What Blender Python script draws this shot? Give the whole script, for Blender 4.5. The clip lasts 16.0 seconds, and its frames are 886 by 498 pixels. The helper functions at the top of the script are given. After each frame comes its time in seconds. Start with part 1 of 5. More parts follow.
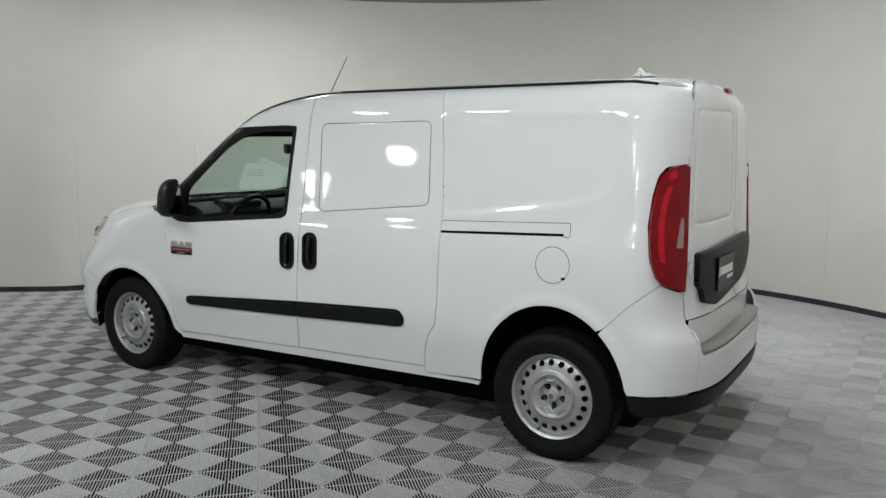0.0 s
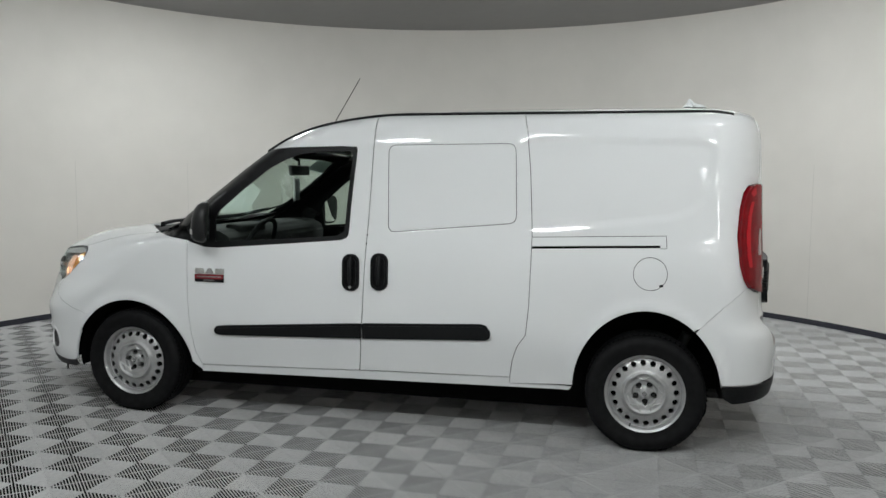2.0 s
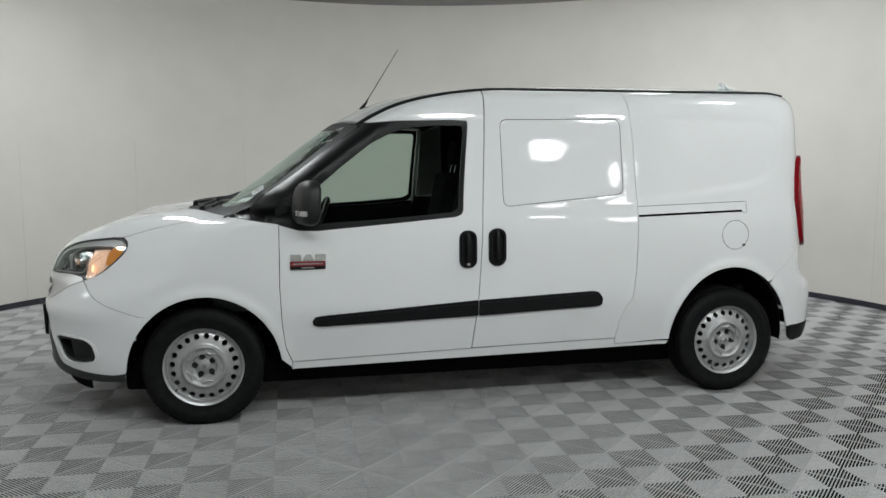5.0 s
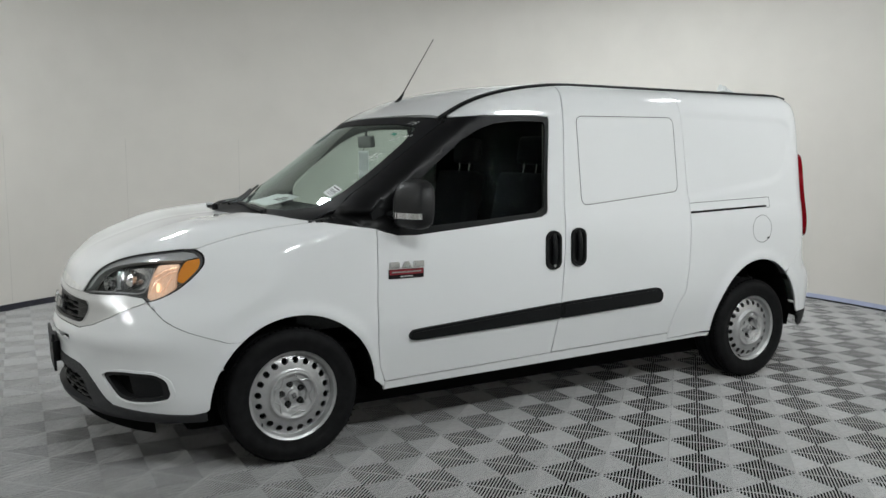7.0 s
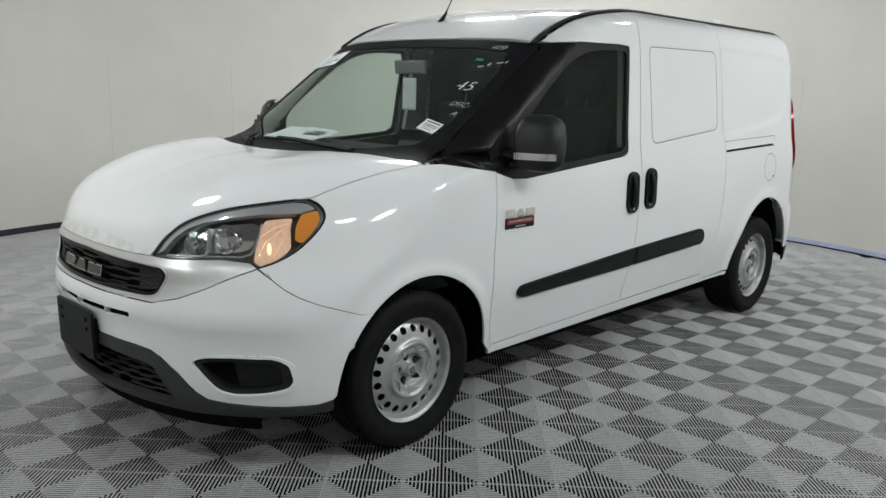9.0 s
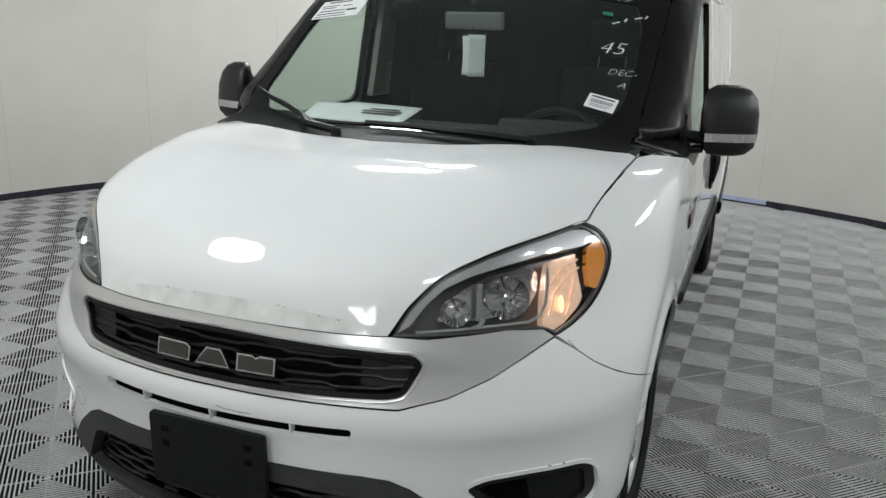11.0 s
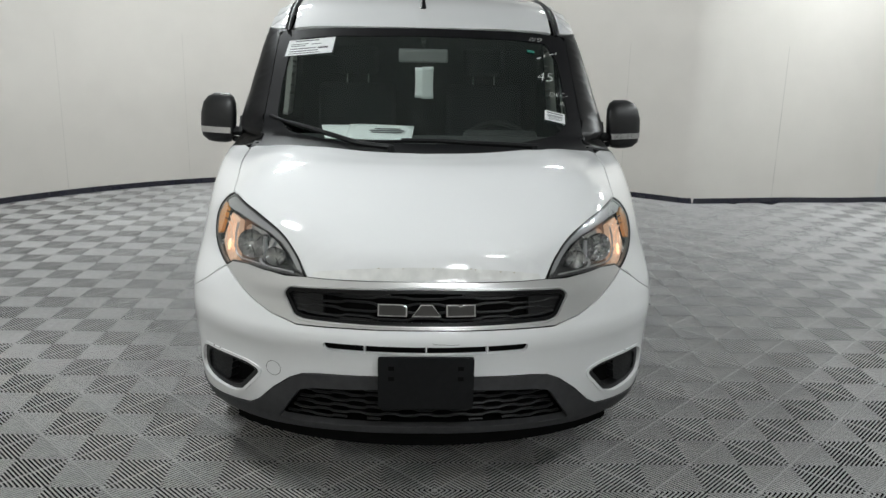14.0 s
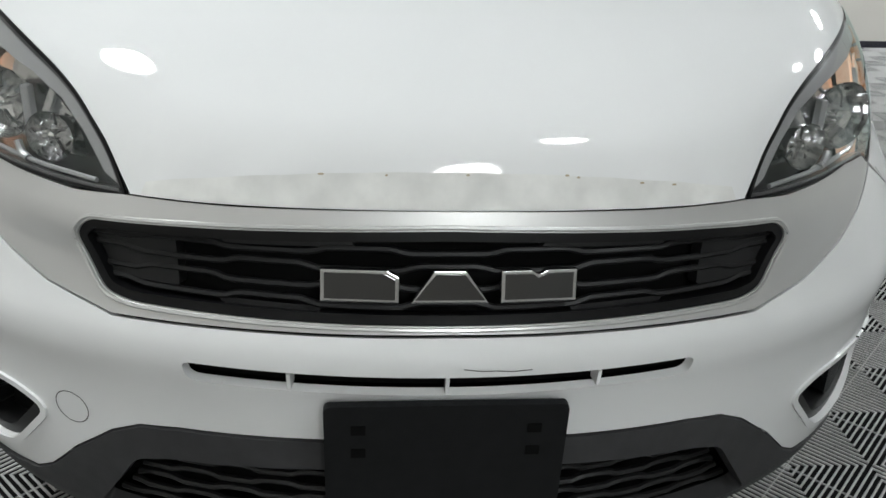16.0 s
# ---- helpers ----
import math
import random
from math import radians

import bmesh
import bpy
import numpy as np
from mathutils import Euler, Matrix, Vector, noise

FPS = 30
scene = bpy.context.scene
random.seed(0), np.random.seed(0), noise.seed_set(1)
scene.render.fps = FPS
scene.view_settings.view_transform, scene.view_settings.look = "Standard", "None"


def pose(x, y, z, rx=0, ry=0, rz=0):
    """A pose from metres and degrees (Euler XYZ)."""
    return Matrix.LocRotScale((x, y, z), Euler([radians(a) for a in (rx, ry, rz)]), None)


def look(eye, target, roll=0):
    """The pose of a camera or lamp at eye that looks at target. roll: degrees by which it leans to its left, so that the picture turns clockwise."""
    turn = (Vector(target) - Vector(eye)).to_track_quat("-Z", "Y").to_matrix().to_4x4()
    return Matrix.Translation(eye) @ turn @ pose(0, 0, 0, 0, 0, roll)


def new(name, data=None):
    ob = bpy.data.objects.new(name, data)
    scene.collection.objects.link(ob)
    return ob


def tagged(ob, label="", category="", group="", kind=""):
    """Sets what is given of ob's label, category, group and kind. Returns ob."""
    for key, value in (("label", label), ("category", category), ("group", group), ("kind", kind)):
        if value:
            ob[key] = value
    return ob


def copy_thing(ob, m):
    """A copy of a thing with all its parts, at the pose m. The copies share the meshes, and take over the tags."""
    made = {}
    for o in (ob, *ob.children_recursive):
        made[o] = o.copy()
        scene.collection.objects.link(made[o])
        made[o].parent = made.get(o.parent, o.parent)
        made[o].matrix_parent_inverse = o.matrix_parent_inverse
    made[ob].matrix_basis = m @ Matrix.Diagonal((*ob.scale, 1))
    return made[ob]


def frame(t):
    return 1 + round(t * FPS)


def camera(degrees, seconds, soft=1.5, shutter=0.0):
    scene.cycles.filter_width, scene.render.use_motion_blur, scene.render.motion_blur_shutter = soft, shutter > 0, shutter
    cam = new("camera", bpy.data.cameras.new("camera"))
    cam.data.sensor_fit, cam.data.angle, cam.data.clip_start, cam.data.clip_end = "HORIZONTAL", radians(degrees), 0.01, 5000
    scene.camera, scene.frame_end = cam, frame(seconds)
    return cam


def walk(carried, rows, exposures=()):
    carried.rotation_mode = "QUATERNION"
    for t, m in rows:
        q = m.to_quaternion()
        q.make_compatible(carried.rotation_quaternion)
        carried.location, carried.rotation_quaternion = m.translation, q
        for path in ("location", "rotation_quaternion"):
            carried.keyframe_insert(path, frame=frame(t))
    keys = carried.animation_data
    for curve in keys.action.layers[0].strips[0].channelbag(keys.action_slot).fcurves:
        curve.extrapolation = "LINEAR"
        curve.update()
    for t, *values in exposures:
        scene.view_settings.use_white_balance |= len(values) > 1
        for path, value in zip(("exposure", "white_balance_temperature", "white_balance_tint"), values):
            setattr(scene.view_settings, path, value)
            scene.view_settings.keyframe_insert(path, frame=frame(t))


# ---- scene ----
cam = camera(57.8, 16.0)
PATH = [
    (0, (-3.073, 4.394, 1.514), (-2.045, 2.696, 1.27), 0.4),
    (0.5, (-2.715, 4.685, 1.521), (-1.824, 2.907, 1.307), 0.2),
    (1, (-2.299, 4.891, 1.523), (-1.564, 3.046, 1.29), 0.2),
    (1.5, (-1.877, 5.1, 1.503), (-1.296, 3.199, 1.285), 0.3),
    (2, (-1.456, 5.237, 1.48), (-1.003, 3.298, 1.301), 0.4),
    (2.5, (-1.03, 5.323, 1.464), (-0.716, 3.355, 1.292), 0.4),
    (3, (-0.558, 5.418, 1.495), (-0.388, 3.432, 1.337), 0.3),
    (3.5, (-0.156, 5.435, 1.465), (-0.127, 3.443, 1.29), 0.1),
    (4, (0.296, 5.404, 1.472), (0.186, 3.415, 1.286), 0.0),
    (4.2, (0.48, 5.391, 1.462), (0.309, 3.41, 1.25), 0.0),
    (6.3, (2.187, 4.775, 1.445), (1.406, 2.945, 1.247), 0.1),
    (6.5, (2.348, 4.667, 1.457), (1.509, 2.862, 1.263), 0.2),
    (7, (2.728, 4.387, 1.436), (1.76, 2.652, 1.206), 0.1),
    (7.5, (3.035, 4.081, 1.403), (1.941, 2.431, 1.122), 0.1),
    (8, (3.31, 3.754, 1.41), (2.103, 2.193, 1.085), 0.3),
    (8.5, (3.547, 3.45, 1.425), (2.235, 1.984, 1.066), 0.8),
    (9, (3.646, 3.048, 1.423), (2.244, 1.677, 1.028), 1.7),
    (9.5, (3.702, 2.581, 1.431), (2.213, 1.326, 0.974), 2.3),
    (10, (3.704, 2.055, 1.441), (2.125, 0.926, 0.962), 2.6),
    (10.2, (3.7, 1.839, 1.425), (2.083, 0.777, 0.919), 2.5),
    (12.3, (4.724, 0.236, 1.54), (2.773, 0.136, 1.109), -0.1),
    (12.5, (4.871, 0.127, 1.555), (2.921, 0.082, 1.113), -0.1),
    (13, (5.059, -0.021, 1.595), (3.106, 0.025, 1.167), 0.2),
    (13.5, (5.085, -0.051, 1.589), (3.137, 0.021, 1.144), 0.6),
    (14, (4.987, -0.057, 1.582), (3.051, 0.025, 1.085), 1.2),
    (14.5, (4.561, -0.049, 1.469), (2.652, 0.051, 0.882), 1.7),
    (15, (4.118, -0.069, 1.394), (2.243, 0.078, 0.714), 2.7),
    (15.5, (3.678, -0.153, 1.286), (1.838, 0.029, 0.523), 3.1),
    (16, (3.368, -0.099, 1.192), (1.562, 0.08, 0.352), 2.5),
]
walk(cam, [(t, look(eye, target, roll)) for t, eye, target, roll in PATH], [(0, .34), (4, .34), (7, .46), (10, .54), (13, .44), (15, .54), (16, .54)])

# ---------- world and large lights ----------
world = bpy.data.worlds.new("world")
world.use_nodes = True
scene.world = world
world.node_tree.nodes["Background"].inputs["Color"].default_value = (0.5, 0.5, 0.5, 1)
world.node_tree.nodes["Background"].inputs["Strength"].default_value = 0.02
CEILING = 3.32
CENTRE = (0.0, -0.3)


# ---------- materials ----------
def material(name, color, rough=0.5, metal=0.0, spec=0.5, coat=0.0, grain=0.0, scale=40.0, bump=0.0, bump_scale=200.0, stain=0.0, stain_scale=3.0, transmission=0.0, emit=None, strength=0.0, per_piece=0.0):
    m = bpy.data.materials.new(name)
    m.use_nodes = True
    nt = m.node_tree
    b = nt.nodes["Principled BSDF"]
    b.inputs["Roughness"].default_value = rough
    b.inputs["Metallic"].default_value = metal
    b.inputs["Specular IOR Level"].default_value = spec
    b.inputs["Coat Weight"].default_value = coat
    b.inputs["Coat Roughness"].default_value = 0.03
    b.inputs["Transmission Weight"].default_value = transmission
    b.inputs["Base Color"].default_value = (*color, 1)
    if emit:
        b.inputs["Emission Color"].default_value = (*emit, 1)
        b.inputs["Emission Strength"].default_value = strength
    link = nt.links.new
    co = nt.nodes.new("ShaderNodeTexCoord")
    last = None

    def mixed(fac_out, low, high, lo_col, prev):
        ramp = nt.nodes.new("ShaderNodeMapRange")
        ramp.inputs["From Min"].default_value, ramp.inputs["From Max"].default_value = 0.3, 0.7
        ramp.inputs["To Min"].default_value, ramp.inputs["To Max"].default_value = low, high
        link(fac_out, ramp.inputs["Value"])
        mul = nt.nodes.new("ShaderNodeMix")
        mul.data_type, mul.blend_type = "RGBA", "MULTIPLY"
        mul.inputs["Factor"].default_value = 1
        if prev is None:
            mul.inputs["A"].default_value = (*color, 1)
        else:
            link(prev, mul.inputs["A"])
        link(ramp.outputs["Result"], mul.inputs["B"])
        return mul.outputs["Result"]

    if grain:
        n = nt.nodes.new("ShaderNodeTexNoise")
        n.inputs["Scale"].default_value, n.inputs["Detail"].default_value = scale, 4
        link(co.outputs["Object"], n.inputs["Vector"])
        last = mixed(n.outputs["Fac"], 1 - grain, 1 + grain, color, last)
    if stain:
        n = nt.nodes.new("ShaderNodeTexNoise")
        n.inputs["Scale"].default_value, n.inputs["Detail"].default_value = stain_scale, 6
        link(co.outputs["Object"], n.inputs["Vector"])
        last = mixed(n.outputs["Fac"], 1 - stain, 1 + stain, color, last)
        r = nt.nodes.new("ShaderNodeMapRange")
        r.inputs["To Min"].default_value, r.inputs["To Max"].default_value = max(0.02, rough * 0.8), min(1, rough * 1.25)
        link(n.outputs["Fac"], r.inputs["Value"])
        link(r.outputs["Result"], b.inputs["Roughness"])
    if per_piece:
        info = nt.nodes.new("ShaderNodeObjectInfo")
        r = nt.nodes.new("ShaderNodeMapRange")
        r.inputs["To Min"].default_value, r.inputs["To Max"].default_value = 1 - per_piece, 1 + per_piece
        link(info.outputs["Random"], r.inputs["Value"])
        mul = nt.nodes.new("ShaderNodeMix")
        mul.data_type, mul.blend_type = "RGBA", "MULTIPLY"
        mul.inputs["Factor"].default_value = 1
        if last is None:
            mul.inputs["A"].default_value = (*color, 1)
        else:
            link(last, mul.inputs["A"])
        link(r.outputs["Result"], mul.inputs["B"])
        last = mul.outputs["Result"]
    if last is not None:
        link(last, b.inputs["Base Color"])
    if bump:
        n = nt.nodes.new("ShaderNodeTexNoise")
        n.inputs["Scale"].default_value, n.inputs["Detail"].default_value = bump_scale, 3
        link(co.outputs["Object"], n.inputs["Vector"])
        bp = nt.nodes.new("ShaderNodeBump")
        bp.inputs["Strength"].default_value, bp.inputs["Distance"].default_value = bump, 0.002
        link(n.outputs["Fac"], bp.inputs["Height"])
        link(bp.outputs["Normal"], b.inputs["Normal"])
    return m


def glass(name, color, ior=1.5, rough=0.0):
    """Thin pane: mostly clear with a tinted film and a Fresnel gloss."""
    m = bpy.data.materials.new(name)
    m.use_nodes = True
    nt = m.node_tree
    nt.nodes.remove(nt.nodes["Principled BSDF"])
    out = nt.nodes["Material Output"]
    clear = nt.nodes.new("ShaderNodeBsdfTransparent")
    clear.inputs["Color"].default_value = (*color, 1)
    gloss = nt.nodes.new("ShaderNodeBsdfGlossy")
    gloss.inputs["Roughness"].default_value = rough
    gloss.inputs["Color"].default_value = (0.86, 1.0, 0.97, 1)
    face_on = ((ior - 1) / (ior + 1)) ** 2
    layer = nt.nodes.new("ShaderNodeLayerWeight")
    layer.inputs["Blend"].default_value = 0.5
    power = nt.nodes.new("ShaderNodeMath")
    power.operation = "POWER"
    power.inputs[1].default_value = 5.0
    nt.links.new(layer.outputs["Facing"], power.inputs[0])
    fres = nt.nodes.new("ShaderNodeMath")
    fres.operation = "MULTIPLY_ADD"
    fres.inputs[1].default_value = 1.0 - face_on
    fres.inputs[2].default_value = face_on
    nt.links.new(power.outputs[0], fres.inputs[0])
    mix = nt.nodes.new("ShaderNodeMixShader")
    nt.links.new(fres.outputs[0], mix.inputs["Fac"])
    nt.links.new(clear.outputs[0], mix.inputs[1])
    nt.links.new(gloss.outputs[0], mix.inputs[2])
    nt.links.new(mix.outputs[0], out.inputs["Surface"])
    return m


SHELL = material("mirror_shell", (0.014, 0.014, 0.0145), 0.40, spec=0.32, grain=0.1, scale=60, bump=0.15, bump_scale=900)
GRILLE = material("grille_plastic", (0.013, 0.013, 0.0135), 0.42, spec=0.3, stain=0.15, stain_scale=9)
MIRROR_BACK = material("inside_mirror_back", (0.17, 0.17, 0.17), 0.5, stain=0.1)
JOINT = material("wall_joint", (0.54, 0.52, 0.485), 0.7, grain=0.1, scale=4)
PAINT = material("white_paint", (0.79, 0.797, 0.80), 0.5, spec=0.08, coat=1.0, stain=0.012, stain_scale=2.0)
SILVER = material("silver_trim_paint", (0.60, 0.60, 0.595), 0.30, metal=0.55, coat=0.4, stain=0.04)
PLASTIC = material("black_plastic", (0.009, 0.0095, 0.010), 0.46, spec=0.18, grain=0.15, scale=60, bump=0.25, bump_scale=900)
GREY_PLASTIC = material("grey_plastic", (0.046, 0.046, 0.048), 0.5, spec=0.25, grain=0.12, scale=30, bump=0.2, bump_scale=700, stain=0.1)
STEP_PLASTIC = material("step_plastic", (0.22, 0.205, 0.19), 0.7, grain=0.15, scale=80, bump=0.4, bump_scale=500)
GLOSS_BLACK = material("gloss_black", (0.006, 0.006, 0.0065), 0.34, spec=0.2, stain=0.1)
COWL = material("cowl_black", (0.008, 0.008, 0.009), 0.5, spec=0.12, stain=0.15)
SEAL = material("dark_gap", (0.006, 0.006, 0.006), 0.95, spec=0.05)
INSIDE = material("dark_cabin", (0.007, 0.007, 0.0075), 0.9, spec=0.04, grain=0.2, scale=50)
CLOTH = material("seat_cloth", (0.012, 0.012, 0.014), 0.95, spec=0.05, grain=0.3, scale=120, bump=0.4, bump_scale=600)
DASH = material("dashboard_plastic", (0.04, 0.042, 0.042), 0.65, spec=0.25, grain=0.2, scale=80, bump=0.3, bump_scale=600)
HEADLINER = material("headliner", (0.35, 0.34, 0.32), 0.95, grain=0.08, scale=90)
RUBBER = material("tyre_rubber", (0.008, 0.008, 0.0085), 0.6, spec=0.13, grain=0.25, scale=25, bump=0.2, bump_scale=300, stain=0.2, stain_scale=6)
STEEL = material("silver_wheel_steel", (0.45, 0.45, 0.45), 0.36, metal=0.55, grain=0.06, scale=30, stain=0.08, stain_scale=12)
DARK_STEEL = material("dark_steel", (0.05, 0.05, 0.05), 0.6, metal=0.6, grain=0.3, scale=20)
CHROME = material("chrome", (0.75, 0.75, 0.75), 0.08, metal=1.0)
DULL_CHROME = material("dull_chrome", (0.5, 0.5, 0.5), 0.22, metal=1.0)
REFLECTOR = material("lamp_reflector", (0.7, 0.7, 0.7), 0.12, metal=1.0)
LAMP_DARK = material("lamp_housing", (0.11, 0.11, 0.113), 0.28, metal=0.5, coat=0.5)
LAMP_SILVER = material("lamp_satin_silver", (0.36, 0.36, 0.365), 0.4, metal=0.3, coat=0.3)
# the lit bulb's light on reflector and ribs is put in as their own glow
COPPER = material("glowing_copper", (0.80, 0.58, 0.46), 0.20, metal=0.7, emit=(1.0, 0.64, 0.42), strength=0.28, grain=0.25, scale=60, bump=1.0, bump_scale=45)
COPPER_RIB = material("glowing_copper_rib", (0.9, 0.72, 0.60), 0.12, metal=0.8, emit=(1.0, 0.66, 0.42), strength=0.25)
BADGE_DARK = material("dark_chrome", (0.10, 0.10, 0.10), 0.12, metal=1.0)
FILM = material("worn_clear_film", (0.755, 0.755, 0.735), 0.45, spec=.1, coat=0.8, grain=0.08, scale=22, stain=0.08, stain_scale=14)
CHIP = material("rust_chip", (0.42, 0.36, 0.26), 0.8)
SHEEN_BASE = material("baseboard_sheen", (0.42, 0.46, 0.62), 0.4, grain=0.1, scale=9)
GLINT = material("lamp_facets", (0.62, 0.62, 0.63), 0.14, metal=1.0, bump=0.9, bump_scale=38)
BOUNCE_WALL = material("bounce_wall_paint", (0.66, 0.65, 0.62), 0.7, grain=0.03, scale=3, stain=0.05, stain_scale=0.7)
AMBER = material("amber_lens", (0.78, 0.29, 0.04), 0.15, coat=1.0)
PEACH = material("lit_turn_bulb", (0.9, 0.55, 0.35), 0.3, emit=(1.0, 0.62, 0.36), strength=1.0)
RED_BRIGHT = material("bright_red_lens", (0.50, 0.006, 0.014), 0.10, spec=0.2, coat=0.2)
RED = material("red_lens", (0.21, 0.002, 0.006), 0.12, spec=0.18, coat=0.12, stain=0.2, stain_scale=14)
CLEAR_LENS = material("pale_lens", (0.30, 0.19, 0.18), 0.12, coat=1.0)
BADGE_RED = material("badge_red", (0.22, 0.012, 0.02), 0.3)
PAPER = material("white_paper", (0.80, 0.82, 0.82), 0.8, grain=0.04)
PRINT = material("printed_ink", (0.10, 0.10, 0.11), 0.8)
MARKER = material("white_marker", (0.75, 0.78, 0.76), 0.8)
GREEN_TAB = material("green_tab", (0.02, 0.22, 0.16), 0.6)
MIRROR = material("mirror_glass", (0.8, 0.8, 0.8), 0.02, metal=1.0)
WINDSCREEN = glass("windscreen_glass", (0.82, 0.90, 0.86), 2.15)
WINDOW = glass("window_glass", (0.72, 0.80, 0.75), 1.12)
LENS = glass("lamp_cover", (0.92, 0.92, 0.92))
WALL = material("wall_paint", (0.66, 0.632, 0.59), 0.6, grain=0.02, scale=3, stain=0.035, stain_scale=0.7, bump=0.08, bump_scale=60)
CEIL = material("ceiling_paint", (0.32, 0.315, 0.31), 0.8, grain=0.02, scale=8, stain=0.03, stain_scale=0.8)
BASE = material("baseboard_vinyl", (0.016, 0.016, 0.028), 0.22, coat=0.5, grain=0.2, scale=9)
TILE = material("grey_vented_tile", (0.45, 0.45, 0.446), 0.48, spec=0.25, grain=0.10, scale=35, stain=0.12, stain_scale=1.2, per_piece=0.06)
# near-black bed: stands in for the shade deep between the ribs
TILE_BED = material("tile_gap_shade", (0.008, 0.008, 0.008), 0.95, spec=0.05)
SOFTBOX = material("softbox_cloth", (0.8, 0.8, 0.8), 0.9, emit=(0.95, 1.0, 1.01), strength=22.5)
LIGHT_DOME = material("light_dome", (0.8, 0.8, 0.8), 0.9, emit=(0.95, 1.0, 1.01), strength=44.0)


# ---------- mesh helpers ----------
def mesh_object(name, verts, faces, mat, parent=None, label="", normals=None, smooth=True):
    me = bpy.data.meshes.new(name)
    me.from_pydata([tuple(map(float, v)) for v in verts], [], [tuple(map(int, f)) for f in faces])
    me.materials.append(mat)
    if smooth:
        me.polygons.foreach_set("use_smooth", [True] * len(me.polygons))
    if normals is not None:
        me.normals_split_custom_set_from_vertices([tuple(map(float, n)) for n in normals])
    me.update()
    ob = new(name, me)
    if parent is not None:
        ob.parent = parent
    if label:
        tagged(ob, label)
    return ob


def part(name, bm, mat, parent, label="", smooth=False):
    me = bpy.data.meshes.new(name)
    bmesh.ops.recalc_face_normals(bm, faces=bm.faces)
    bm.to_mesh(me)
    bm.free()
    me.materials.append(mat)
    if smooth:
        me.polygons.foreach_set("use_smooth", [True] * len(me.polygons))
        me.set_sharp_from_angle(angle=radians(40))
    ob = new(name, me)
    if parent is not None:
        ob.parent = parent
    if label:
        tagged(ob, label)
    return ob


def thing(name, label, category, group="", kind="", at=(0, 0, 0)):
    ob = new(name)
    ob.location = at
    return tagged(ob, label, category, group, kind)


def box(bm, size, m, bevel=0.0, segments=2):
    geo = bmesh.ops.create_cube(bm, size=1, matrix=m @ Matrix.Diagonal((*size, 1)))
    if bevel:
        edges = list({e for v in geo["verts"] for e in v.link_edges})
        bmesh.ops.bevel(bm, geom=edges, offset=bevel, segments=segments, affect="EDGES", profile=0.6)


def cylinder(bm, r1, r2, depth, m, n=24, caps=True):
    return bmesh.ops.create_cone(bm, segments=n, radius1=r1, radius2=r2, depth=depth, cap_ends=caps, matrix=m)


def tube(bm, pts, radius, n=8, taper=1.0, flat=1.0):
    """A round rod along points."""
    pts = [Vector(p) for p in pts]
    rings = []
    for i, p in enumerate(pts):
        d = (pts[min(i + 1, len(pts) - 1)] - pts[max(i - 1, 0)]).normalized()
        a = d.orthogonal() if abs(d.z) > 0.9 else d.cross(Vector((0, 0, 1)))
        a.normalize()
        c = a.cross(d)
        r = radius * (1 + (taper - 1) * i / max(1, len(pts) - 1))
        rings.append([bm.verts.new(p + (a * math.cos(u) + c * math.sin(u) * flat) * r) for u in (2 * math.pi * k / n for k in range(n))])
    for r0, r1 in zip(rings, rings[1:]):
        for k in range(n):
            bm.faces.new((r0[k], r0[(k + 1) % n], r1[(k + 1) % n], r1[k]))
    bm.faces.new(rings[0])
    bm.faces.new(rings[-1])


def lathe(bm, profile, m, n=48, closed=False):
    """Turn (radius, height) points round the local z axis."""
    rings = [[bm.verts.new(m @ Vector((r * math.cos(2 * math.pi * k / n), r * math.sin(2 * math.pi * k / n), h))) for k in range(n)] for r, h in profile]
    pairs = list(zip(rings, rings[1:])) + ([(rings[-1], rings[0])] if closed else [])
    for a, b in pairs:
        for k in range(n):
            bm.faces.new((a[k], a[(k + 1) % n], b[(k + 1) % n], b[k]))


def plate(bm, outline, m, depth, bevel=0.0):
    """A flat outline in local x, y, thickened along local z."""
    lo = [bm.verts.new(m @ Vector((x, y, 0))) for x, y in outline]
    hi = [bm.verts.new(m @ Vector((x, y, depth))) for x, y in outline]
    top = bm.faces.new(hi)
    bm.faces.new(lo[::-1])
    n = len(lo)
    for i in range(n):
        bm.faces.new((lo[i], lo[(i + 1) % n], hi[(i + 1) % n], hi[i]))
    if bevel:
        bmesh.ops.bevel(bm, geom=list(top.edges), offset=bevel, segments=2, affect="EDGES", profile=0.6)


def rounded(w, h, r, n=5):
    """Outline of a rounded rectangle round the origin."""
    pts = []
    for cx, cy, a0 in ((w / 2 - r, h / 2 - r, 0), (-w / 2 + r, h / 2 - r, 90), (-w / 2 + r, -h / 2 + r, 180), (w / 2 - r, -h / 2 + r, 270)):
        for k in range(n + 1):
            a = radians(a0 + 90 * k / n)
            pts.append((cx + r * math.cos(a), cy + r * math.sin(a)))
    return pts


